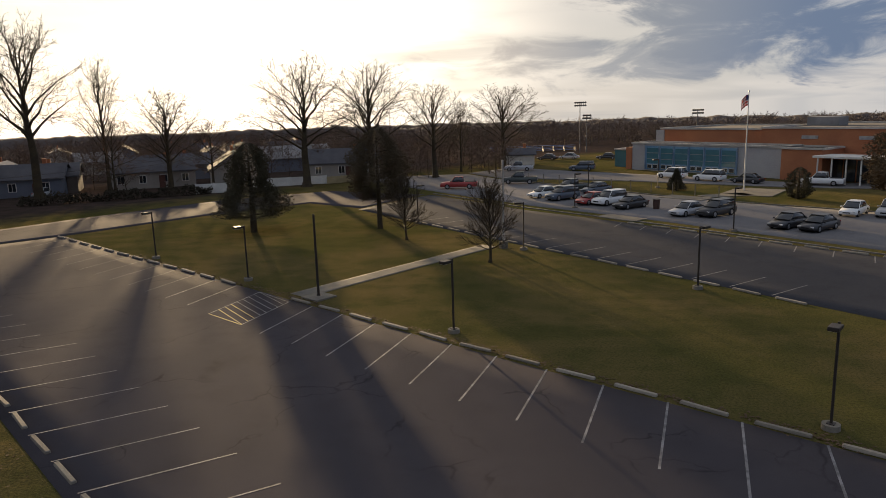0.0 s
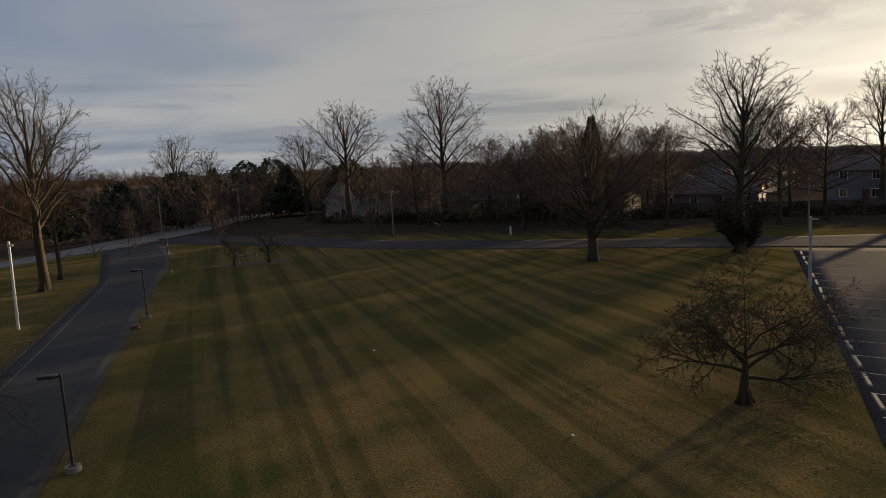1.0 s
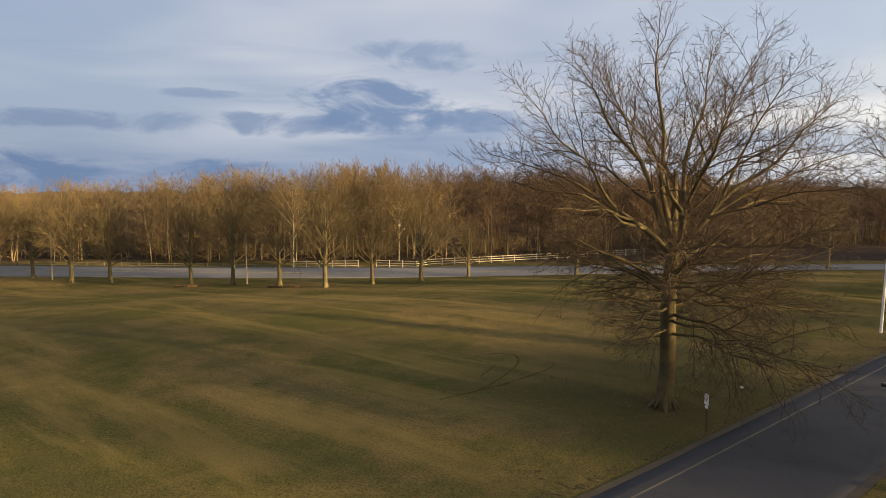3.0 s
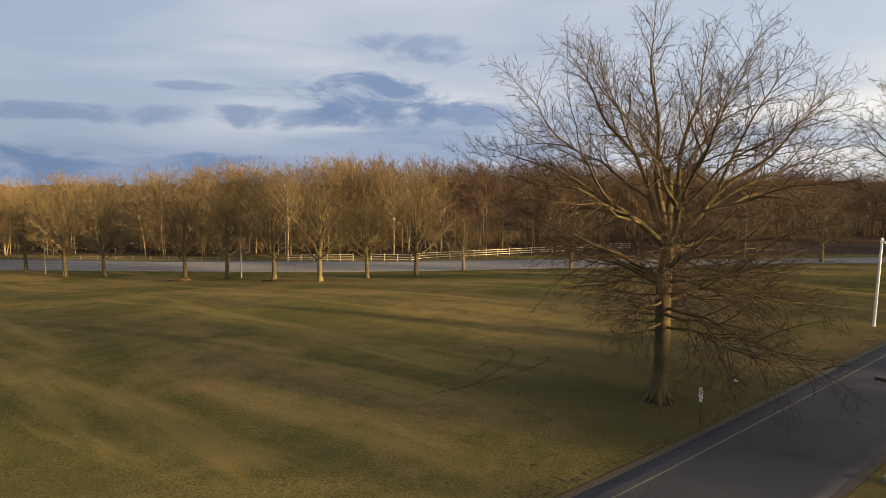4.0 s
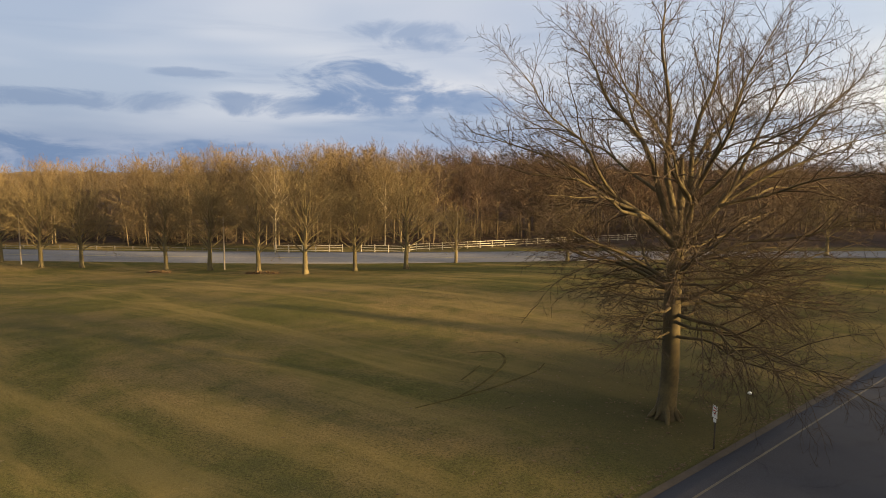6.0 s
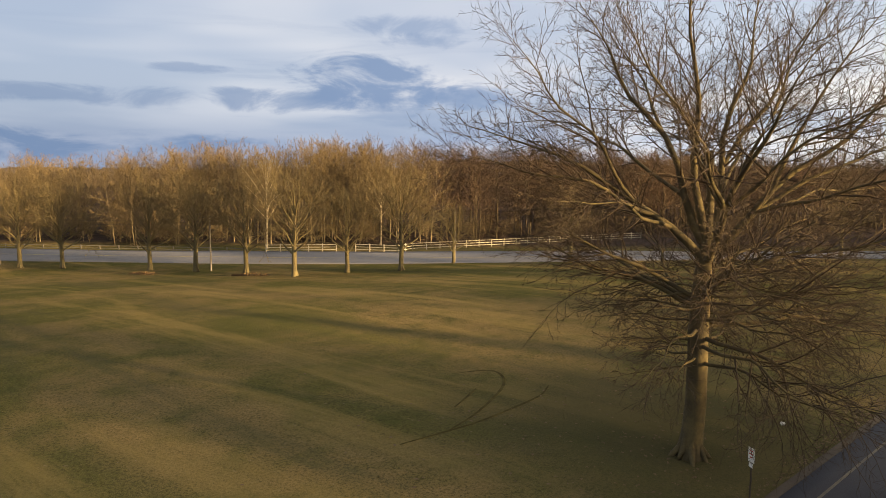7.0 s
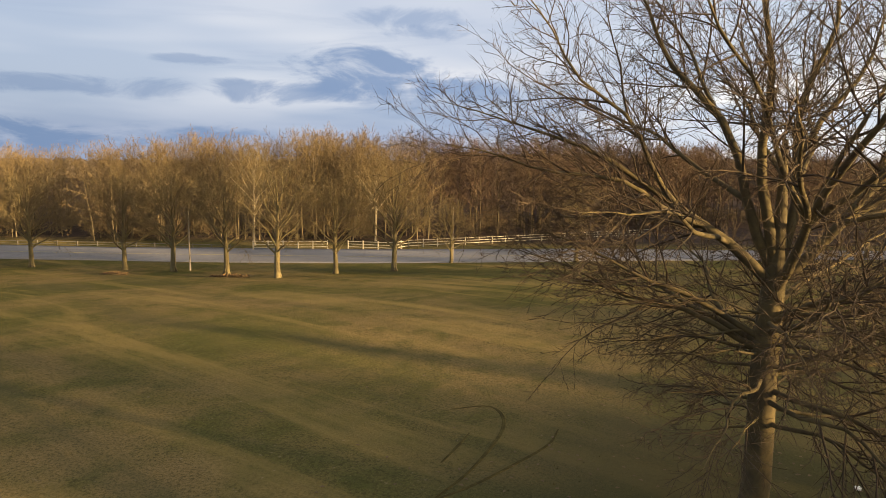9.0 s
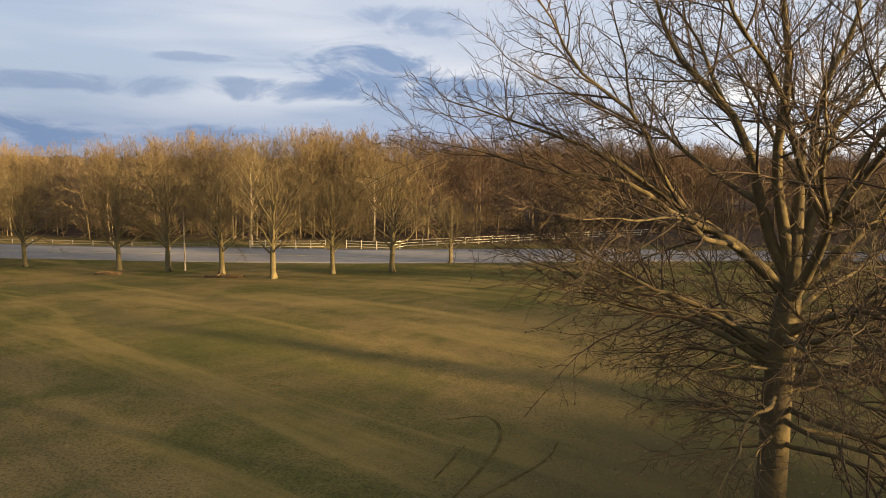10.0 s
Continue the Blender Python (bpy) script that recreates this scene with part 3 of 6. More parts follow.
class Oak:
    """Grows limbs along arcs; every branch carries finer ones, down to slivers. Local x runs across the drive, y towards the woods."""

    def __init__(self, seed, tip=1.0, segs=(0, 9, 6, 4, 1), sides=(12, 8, 5, 3, 1)):
        self.rng = random.Random(seed)
        self.wood, self.crown = Tubes(), Tubes()
        self.tip, self.segs, self.sides = tip, segs, sides

    def line(self, p, way, length, level, droop):
        """A wandering line of points; droop bends it down, a negative one up."""
        rng = self.rng
        n = self.segs[level]
        wig = (0, 0.07, 0.14, 0.20, 0.1)[level]
        pts, ways = [p.copy()], []
        for i in range(n):
            way = (way + Vector((rng.gauss(0, wig), rng.gauss(0, wig), rng.gauss(0, wig) - droop))).normalized()
            p = p + way * (length / n)
            pts.append(p)
            ways.append(way)
        return pts, ways

    def dress(self, pts, ways, length, radius, level, droop, kids):
        """Lays the tube and puts side branches along it."""
        rng = self.rng
        n = len(pts) - 1
        tip = (0.0065 if level < 4 else 0.0052) * self.tip
        radii = [max(tip, radius * (1 - i / n) ** 1.15 + tip * i / n) for i in range(n + 1)]
        (self.wood if level <= 1 else self.crown).add(pts, radii, self.sides[level])
        if level >= 4:
            return
        twist = rng.uniform(0, 6.28)
        count = max(3, int(kids[level] * (length / (10.0, 10.0, 4.0, 1.5)[level]) ** 0.7))
        start = (0, 0.22, 0.12, 0.06)[level]
        for k in range(count):
            g = (k + rng.uniform(0.1, 0.9)) / count
            f = start + (1 - start) * g
            i = min(n - 1, int(f * n))
            q = pts[i].lerp(pts[i + 1], f * n - i)
            twist += 2.4 + rng.uniform(-0.5, 0.5)
            side = ways[i].orthogonal().normalized()
            side.rotate(Matrix.Rotation(twist, 3, ways[i]))
            ang = radians(rng.gauss((0, 46, 48, 46)[level] - 14 * g, 9))
            way = ways[i] * math.cos(ang) + side * math.sin(ang)
            size = (0, 4.1, 1.4, 0.62)[level] * (1.0 - 0.66 * g if level == 1 else 1.0 - 0.45 * g) * rng.uniform(0.5, 1.25) * (min(1.0, length / 8.0) if level == 1 else min(1.25, length / 3.0) if level == 2 else 1.0)
            r = radii[i] + (radii[i + 1] - radii[i]) * (f * n - i)
            self.branch(q, way, size, min(r * 0.7, 0.005 + 0.0078 * size), level + 1, droop * 0.6 if droop > 0 else droop, kids)

    def branch(self, p, way, length, radius, level, droop, kids):
        pts, ways = self.line(p, way, length, level, droop)
        self.dress(pts, ways, length, radius, level, droop, kids)

    def arc(self, a, b, bulge, radius, droop, kids):
        """A limb from a to b, raised in its middle by bulge times its length."""
        rng = self.rng
        length = (b - a).length
        c = (a + b) / 2 + Vector((rng.gauss(0, 0.05) * length, rng.gauss(0, 0.05) * length, bulge * length))
        n = 11
        wave = [rng.uniform(0, 6.28) for _ in range(3)]
        pts = []
        for i in range(n + 1):
            f = i / n
            p = a * (1 - f) ** 2 + c * 2 * f * (1 - f) + b * f * f
            amp = 0.020 * length * math.sin(math.pi * min(1, f * 1.2))
            pts.append(p + Vector([amp * math.sin(f * 11 + w) for w in wave]))
        ways = [(q - p).normalized() for p, q in zip(pts, pts[1:])]
        self.dress(pts, ways, length, radius, 1, droop, kids)
        return [(p, radius * (1 - i / n) ** 1.15) for i, p in enumerate(pts[:8])]


def build_oak(seed, radius):
    oak = Oak(seed, 0.9)
    rng = oak.rng
    zs = [-0.3, 0.2, 0.8, 2.0, 3.4, 4.8, 6.2, 7.3, 8.4, 9.8, 11.4]
    rs = [1.50, 1.20, 1.05, 0.98, 0.94, 0.92, 0.88, 0.80, 0.58, 0.36, 0.20]
    core = [Vector((0.07 * math.sin(z * 0.9) + 0.02 * max(z, 0), 0.07 * math.cos(z * 0.7) - 0.06, z)) for z in zs]
    oak.wood.add(core, [radius * r for r in rs], 16)
    for k in range(8):
        a = k * 0.785 + rng.uniform(-0.2, 0.2)
        o = Vector((math.cos(a), math.sin(a), 0))
        oak.wood.add([o * radius * 0.62 + Vector((0, 0, radius * 2.6)), o * radius * 1.0 + Vector((0, 0, radius * 0.8)), o * radius * rng.uniform(1.7, 2.3) + Vector((0, 0, -0.15))], [radius * 0.25, radius * 0.36, radius * 0.2], 7)

    def on_trunk(z):
        return Vector((np.interp(z, zs, [p.x for p in core]), np.interp(z, zs, [p.y for p in core]), z))
    # five stems from the fork; the other limbs leave the stems where they pass nearest
    stems = []
    for k, (z, x, y, top, r) in enumerate(OAK_LIMBS):
        end = Vector((x * 0.94, y * 0.94, z + (top - z) * 0.90))
        if k < 6:
            stems += oak.arc(on_trunk(z), end, 0.10, r * 1.12, -0.03, (0, 24, 14, 9))
            continue
        want = on_trunk(8.0).lerp(end, 0.26)
        p, q = min(stems, key=lambda v: (v[0] - want).length)
        oak.arc(p, end, 0.08, min(r * 0.72, q * 0.8), -0.03, (0, 24, 14, 9))
    # boughs between the fork and the skirt, arching out
    for k in range(10):
        a = k * 2.4 + rng.uniform(-0.25, 0.25)
        z = 5.0 + 1.9 * (k * 0.37 % 1)
        reach = rng.uniform(6.8, 8.6)
        oak.arc(on_trunk(z), Vector((math.cos(a) * reach, math.sin(a) * reach, z + rng.uniform(1.6, 3.4))), 0.05, 0.10, -0.01, (0, 25, 14, 9))
    # short shoots in the fork
    for k in range(16):
        z = rng.uniform(5.0, 10.5)
        a = rng.uniform(0, 6.28)
        oak.branch(on_trunk(z), Vector((math.cos(a), math.sin(a), rng.uniform(-0.2, 0.6))).normalized(), rng.uniform(1.0, 2.6), 0.024, 2, 0.02, (0, 0, 9, 6))
    # drooping skirt, longest over the drive's side
    turn = 0.4
    for k in range(29):
        f = (k + rng.random()) / 29
        z = 3.5 + 3.5 * f
        turn += 2.4 + rng.uniform(-0.3, 0.3)
        out = Vector((math.cos(turn), math.sin(turn), 0))
        reach = (6.9 + 2.5 * out.x) * float(np.interp(f, (0, 0.3, 1), (0.72, 1.0, 0.95))) * rng.uniform(0.62, 1.08)
        end = on_trunk(z) + out * reach + Vector((0, 0, -reach * rng.uniform(0.02, 0.24) + 0.7 * f))
        oak.arc(on_trunk(z), end, 0.07, 0.022 + 0.0085 * reach, 0.045, (0, 24, 13, 8))
    return oak.wood.arrays(), oak.crown.arrays()


def round_tree(seed, height, wide, radius, limbs, clear):
    """A bare shade tree with a rounded crown: a leader and limbs that end on an egg-shaped outline. clear: where the limbs begin, as a share of the height."""
    t = Oak(seed, 2.2, (0, 7, 5, 2, 1), (10, 6, 4, 3, 1))
    rng = t.rng
    lean = [rng.gauss(0, 0.012) for _ in range(2)]
    zs = [-0.2, 0.5, 2.5, height * 0.25, height * 0.45, height * 0.65, height * 0.85]
    core = [Vector((lean[0] * z + 0.08 * math.sin(z * 0.5 + seed), lean[1] * z + 0.08 * math.cos(z * 0.6), z)) for z in zs]
    t.wood.add(core, [radius * k for k in (1.5, 1.1, 0.95, 0.85, 0.55, 0.28, 0.06)], 10)
    for k in range(limbs):
        f = (k + 0.5) / limbs
        a = k * 2.4 + rng.uniform(-0.3, 0.3)
        z = height * (clear + 0.40 * f)
        top = height * float(np.interp(f, (0, 0.3, 0.7, 1.0), (0.46, 0.66, 0.88, 0.95))) + rng.gauss(0, 0.5)
        out = wide * float(np.interp(f, (0, 0.25, 0.6, 1.0), (0.80, 0.88, 0.66, 0.18))) * rng.uniform(0.82, 1.1)
        p = Vector((np.interp(z, zs, [c.x for c in core]), np.interp(z, zs, [c.y for c in core]), z))
        t.arc(p, Vector((math.cos(a) * out, math.sin(a) * out, top)), 0.06, radius * (0.40 - 0.14 * f), -0.03, (0, 16, 9, 6))
    for k in range(6):
        a = k * 1.05 + rng.uniform(-0.2, 0.2)
        o = Vector((math.cos(a), math.sin(a), 0))
        t.wood.add([o * radius * 0.55 + Vector((0, 0, radius * 2.2)), o * radius * 0.95 + Vector((0, 0, radius * 0.7)), o * radius * 1.7 + Vector((0, 0, -0.12))], [radius * 0.35, radius * 0.42, radius * 0.3], 6)
    return t.wood.arrays(), t.crown.arrays()


# tall vase-shaped shade tree
VASE = dict(segs=(7, 6, 3, 1, 1), sides=(10, 5, 3, 1, 1), wiggle=(0.03, 0.07, 0.11, 0.12, 0.15), lift=(0.0, 0.016, 0.018, 0.01, 0.0), taper=(0.12, 0.12, 0.2, 0.3, 0.5),
            kids=(25, 13, 9, 5), start=(0.26, 0.12, 0.1, 0.1), angle=(((0, 0.3, 1.0), (84, 58, 24)), (38, 26), (40, 28), (32, 22)),
            reach=((0.66, (0, 0.25, 0.6, 1), (0.74, 1.0, 0.78, 0.30)), (0.50, (0, 0.3, 1), (1.0, 0.95, 0.45)), (0.46, (0, 0.4, 1), (0.9, 1.0, 0.5)), (0.66, (0, 1), (1.0, 0.7))),
            bole=0.76, wood=1, least=0.014, stout=0.0115)
GROVE = dict(VASE, kids=(24, 8, 6, 3), least=0.028, stout=0.014, sides=(8, 4, 3, 1, 1))
# street tree of the main road, forked low
STREET = dict(VASE, kids=(26, 12, 8, 5), start=(0.20, 0.2, 0.15, 0.1), angle=((74, 22), (42, 30), (42, 30), (32, 22)), stout=0.013, least=0.0105, sides=(9, 4, 3, 1, 1))
PALE = dict(STREET, kids=(16, 8, 6, 4), start=(0.34, 0.2, 0.1, 0.1), angle=((52, 18), (40, 28), (40, 28), (32, 22)))
# upright fan-shaped ornamental pear
PEAR = dict(VASE, segs=(6, 5, 3, 1), kids=(44, 14, 9), start=(0.2, 0.12, 0.1), angle=((58, 16), (32, 22), (34, 24)), sides=(8, 5, 3, 3), stout=0.016, reach=((0.62, (0, 0.4, 1), (0.95, 0.85, 0.45)), (0.42, (0, 1), (1.0, 0.6)), (0.42, (0, 1), (1.0, 0.6))), lift=(0, 0.03, 0.03, 0.0), least=0.010)
# low crab apple with crooked spreading boughs
CRAB = dict(VASE, segs=(4, 8, 5, 2, 1), kids=(11, 16, 12, 7), sides=(10, 6, 4, 3, 1), start=(0.42, 0.25, 0.15, 0.1), angle=((74, 40), (58, 40), (60, 45), (55, 45)), wiggle=(0.08, 0.16, 0.2, 0.22, 0.25), lift=(0, 0.02, -0.01, -0.02, -0.03),
            reach=((1.45, (0, 0.5, 1), (0.95, 1.0, 0.8)), (0.46, (0, 0.5, 1), (0.9, 1.0, 0.6)), (0.46, (0, 1), (1.0, 0.6)), (0.45, (0, 1), (1, 0.7))), bole=0.48, least=0.009, stout=0.024)
# slim woodland tree, cheap
WOODS = dict(VASE, segs=(4, 2, 1, 1), sides=(4, 3, 1, 1), kids=(18, 9, 7), start=(0.28, 0.12, 0.1), angle=(((0, 0.4, 1.0), (72, 54, 26)), (40, 28), (30, 20)), wiggle=(0.05, 0.12, 0.14, 0.1), lift=(0, 0.06, 0.03, 0.0),
             reach=((0.40, (0, 0.4, 1), (0.8, 1.0, 0.5)), (0.44, (0, 1), (1.0, 0.6)), (0.62, (0, 1), (1.0, 0.7))), taper=(0.2, 0.25, 0.3, 0.5), bole=0.84, least=0.0145, stout=0.011, wood=0)

MASTERS = {}


def tree(name, key, spec, seed, height, radius, x, y, turn, scale, label, group="", bark=BARK, twig=TWIG, category="tree"):
    """A bare tree: trunk with boughs, and a crown of twigs. Trees with one key share their meshes."""
    if key not in MASTERS:
        wood, crown = bare_tree(seed, height, spec, radius)
        MASTERS[key] = raw_mesh("trunk", *wood, smooth=True), raw_mesh("crown", *crown)
    root = thing(name, x, y, gz(x, y), turn, label, category, group)
    root.scale = (scale[0], scale[0], scale[1]) if isinstance(scale, tuple) else (scale,) * 3
    for nm, me, m in zip(("trunk", "crown"), MASTERS[key], (bark, twig)):
        place(nm, me, m, root)
    return root


wood, crown = build_oak(11, 0.39)
MASTERS["oak"] = raw_mesh("trunk", *wood, smooth=True), raw_mesh("crown", *crown)
tree("oak_tree", "oak", None, 0, 0, 0, -30.1, -18.15, 138.6, 1.0, "large bare spreading oak on the lawn beside the drive", "", BARK_OAK, TWIG_OAK)
BARE = "bare leafless shade tree with a grey-brown trunk"
for key, seed, wide, r, limbs, clear in (("vase_a", 3, 7.6, 0.42, 19, 0.24), ("vase_b", 5, 7.0, 0.40, 18, 0.26), ("tall_a", 8, 6.2, 0.42, 18, 0.28), ("tall_b", 14, 5.0, 0.36, 16, 0.24)):
    wood, crown = round_tree(seed, 20, wide, r, limbs, clear)
    MASTERS[key] = raw_mesh("trunk", *wood, smooth=True), raw_mesh("crown", *crown)
for key, spec, seed, h, r in (("grove_a", GROVE, 17, 20, 0.36), ("grove_b", GROVE, 19, 20, 0.34)):
    wood, crown = bare_tree(seed, h, spec, r)
    MASTERS[key] = raw_mesh("trunk", *wood, smooth=True), raw_mesh("crown", *crown)
# x, y, height, width factor, key, turn
for x, y, h, w, key, turn in (
        (-77.8, -20.6, 21.8, 1.0, "vase_a", 20), (-85.0, -20.8, 18.0, 0.7, "tall_b", 100),
        (-58.0, 45.2, 19.6, 1.2, "tall_a", 10), (-79.5, 85.8, 20.2, 1.0, "vase_b", 60), (-72.2, 91.0, 26.5, 1.1, "tall_a", 150),
        (-67.5, 100.6, 21.5, 0.82, "tall_b", 200), (-58.0, 101.7, 16.3, 1.2, "vase_a", 250), (-37.2, 105.0, 20.6, 1.45, "vase_b", 200),
        (-28.6, 113.1, 19.6, 1.4, "vase_a", 90), (-18.7, 116.7, 16.0, 1.35, "vase_b", 300), (-8.2, 131.9, 15.8, 1.5, "vase_a", 180), (-15.6, 127.0, 13.4, 0.9, "tall_b", 30),
        (-123.1, 16.6, 21.8, 1.25, "tall_a", 80), (-113.3, 31.3, 23.8, 1.15, "vase_b", 120), (-136.0, 10.4, 17.2, 1.3, "vase_a", 10), (-186.0, -17, 23.4, 0.9, "vase_a", 220), (-143.0, -7.0, 15.5, 1.1, "tall_b", 310),
        # grove trees thicken the stand, several placed or raised to shade lawn and oak
        (-93.3, 40.0, 15.5, 1.0, "grove_a", 140), (-81.0, 52.2, 15.0, 0.9, "grove_b", 260), (-88.0, 44.0, 16.0, 1.0, "grove_b", 20), (-101.0, 36.0, 14.0, 1.0, "grove_a", 200), (-84, 47.5, 14.5, 1.0, "grove_b", 75), (-90.5, 36, 13.5, 1.1, "grove_a", 33), (-97, 44, 15.5, 1.0, "grove_b", 160), (-72.4, 62.4, 16.5, 1.05, "grove_a", 290), (-105, 45, 15, 1.1, "grove_b", 110), (-82, 66, 13, 1.0, "grove_b", 5), (-111, 26, 15, 1.0, "grove_a", 48), (-67.8, 53.4, 15.8, 1.15, "grove_a", 66), (-73, 70, 16.5, 1.1, "grove_b", 12), (-92, 58, 15, 1.1, "grove_b", 222), (-86, 76, 14, 1.1, "grove_a", 77), (-102, 62.5, 15, 1.0, "grove_b", 9), (-116, 40, 15, 1.1, "grove_b", 130), (-101.5, 50.5, 14, 1.1, "grove_a", 300), (-52, 104, 12, 1.1, "grove_b", 40), (-63, 95, 12.5, 1.0, "grove_a", 100)):
    tree("shade_tree", key, None, 0, 0, 0, x, y, turn, (w * h / 20, h / 20), BARE, "bare shade trees round the grounds", BARK, TWIG_GROVE if "grove" in key else TWIG)
wood, crown = round_tree(77, 14.5, 8.2, 0.44, 30, 0.13)
MASTERS["lawn_tree"] = raw_mesh("trunk", *wood, smooth=True), raw_mesh("crown", *crown)
tree("spreading_tree", "lawn_tree", None, 0, 0, 0, -61.7, 31.4, 30, 1.0, "low dark bare tree with spreading boughs on the lawn", "", BARK, TWIG_GROVE)
tree("spreading_tree", "crab", CRAB, 21, 6.2, 0.26, -24.5, 19.1, 10, 1.0, "gnarled bare crab apple tree on the lawn beside the parking lot")
for x, y, s in ((-82.9, -2.4, 0.62), (-82.7, 1.4, 0.7)):
    tree("young_tree", "young", dict(CRAB, kids=(9, 10, 8, 4), sides=(8, 5, 3, 1, 1), least=0.016), 23, 6.2, 0.26, x, y, 130 * s, s, "small bare ornamental tree in a mulched bed", "small trees in the bed")
tree("pear_tree", "pear", PEAR, 41, 6.6, 0.12, -4.3, 50.4, 0, 1.0, "upright bare ornamental pear beside the footpath", "ornamental pears")
tree("pear_tree", "pear", PEAR, 41, 6.6, 0.12, -12.4, 59.6, 90, (0.9, 0.92), "upright bare ornamental pear on the lawn", "ornamental pears")
# a row along the main road
for i, (x, y, h, turn) in enumerate(((-18.3, -127.9, 13, 0), (-22.4, -122.8, 12.5, 70), (-25.6, -113, 13, 200), (-29.8, -109, 12.5, 140), (-37.9, -99, 12.8, 20), (-41.6, -93, 13.2, 250), (-45.0, -86, 13, 100), (-46.5, -76.5, 13.4, 310), (-53.6, -76.5, 11.5, 45), (-59.6, -73.5, 13, 170), (-71.7, -77.2, 8.5, 15), (-83.3, -65.9, 11.5, 280), (-111, -41.2, 11, 90), (-10.5, -134, 13, 33))):
    key = "street_%d" % (i % 3)
    if key not in MASTERS:
        wood, crown = round_tree(50 + i, 13, 6.4, 0.28, 19, 0.17)
        MASTERS[key] = raw_mesh("trunk", *wood, smooth=True), raw_mesh("crown", *crown)
    tree("street_tree", key, None, 0, 0, 0, x, y, turn, (h / 13 * 1.0, h / 13), "bare street tree with a sunlit trunk along the main road", "street trees along the main road", BARK_PALE, TWIG_STREET)


# pale-barked trees standing out at the edge of the woodland
for i, (x, y, h) in enumerate(((-61.0, -111.2, 17), (-79.6, -104.9, 15))):
    tree("pale_tree", "pale", PALE, 71, 13, 0.17, x, y, 67 * i + 20, (h / 17, h / 13), "bare tree with a pale sunlit trunk at the woodland's edge", "pale trees in the woodland", BIRCH, TWIG_STREET)


def woods(name, spots, seed, label, twig, bark, lean=1.0, spec=WOODS):
    """Many slim bare trees joined into trunks and twigs."""
    rng = random.Random(seed)
    kinds = [bare_tree(seed + k, 16, spec, 0.12, False) for k in range(6)]
    out = ([], [], []), ([], [], [])
    base = [0, 0]
    for x, y, h in spots:
        pair = kinds[rng.randrange(6)]
        a, s, w = rng.uniform(0, 6.28), h / 16, h / 16 * rng.uniform(0.8, 1.25) * lean
        rot = np.array([[math.cos(a) * w, math.sin(a) * w, 0], [-math.sin(a) * w, math.cos(a) * w, 0], [0, 0, s]])
        for k in (0, 1):
            V, Q, T = pair[k]
            out[k][0].append(V @ rot + (x, y, gz(x, y)))
            out[k][1].append(Q + base[k])
            out[k][2].append(T + base[k])
            base[k] += len(V)
    root = thing(name, 0, 0, 0, 0, label, "woods", kind="stuff")
    for k, nm, m in ((0, "trunks", bark), (1, "twigs", twig)):
        tagged(place(nm, raw_mesh(nm, *(np.concatenate(o) for o in out[k])), m, root), kind="stuff")


# far trees and brush, cheaper still
CHEAP = dict(WOODS, segs=(3, 1, 1), sides=(4, 3, 1), kids=(18, 13), start=(0.06, 0.12), angle=((60, 24), (44, 30)), reach=((0.46, (0, 0.4, 1), (0.8, 1.0, 0.5)), (0.52, (0, 1), (1.0, 0.7))), wiggle=(0.05, 0.1, 0.1), lift=(0, 0.05, 0.02), taper=(0.3, 0.3, 0.6), least=0.05, stout=0.02)
rng = random.Random(77)
spots = []
# woodland beyond the main road: along its far verge and up to 70 m deep
edge = [(-4, -163), (-28, -146), (-50, -124), (-76, -104), (-108, -92), (-140, -84), (-190, -66), (-235, -40), (-290, -14)]
for a, b in zip(edge, edge[1:]):
    a, b = Vector(a), Vector(b)
    run = (b - a).length
    out_way = Vector((b - a).to_3d().cross(Vector((0, 0, 1)))[:2]).normalized() * -1
    for row in range(9):
        for k in range(int(run / ((2.6 if -150 < a.x < -2 else 4.0) + 0.45 * row))):
            p = a.lerp(b, rng.random()) + out_way * (3 + row * 5.0 + rng.uniform(-2.5, 2.5))
            spots.append((p.x, p.y, float(rng.uniform(11.6, 15.2) + row * 0.15 + 4.2 * smoothstep(25, 80, -p.x) * (1 - 0.1 * smoothstep(150, 230, -p.x)))))
woods("woodland", [p for p in spots if p[0] > -92], 300, "dense bare golden-brown woodland beyond the main road", TWIG_WOODS, BARK_WOODS)
# redder twigs here; they and the bark are also darkened to carry shade
woods("woodland", [p for p in spots if p[0] <= -92], 310, "dense bare reddish-brown woodland beyond the fence", TWIG_RED_SHADE, BARK)

brush = []
for a, b in zip(edge, edge[1:]):
    a, b = Vector(a), Vector(b)
    out_way = Vector((b - a).to_3d().cross(Vector((0, 0, 1)))[:2]).normalized() * -1
    for k in range(int((b - a).length * (2.2 if a.x > -60 else 1.2))):
        p = a.lerp(b, rng.random()) + out_way * rng.uniform(2.0, 26)
        brush.append((p.x, p.y, rng.uniform(2.4, 7.5 if a.x > -60 else 5.5)))
woods("undergrowth", brush, 330, "tangled dark undergrowth below the woodland", mat("undergrowth_twigs", (0.125, 0.090, 0.048), (0.085, 0.060, 0.036), 0.05, 1.2, 0.95, 0.0), BARK, 1.7, CHEAP)

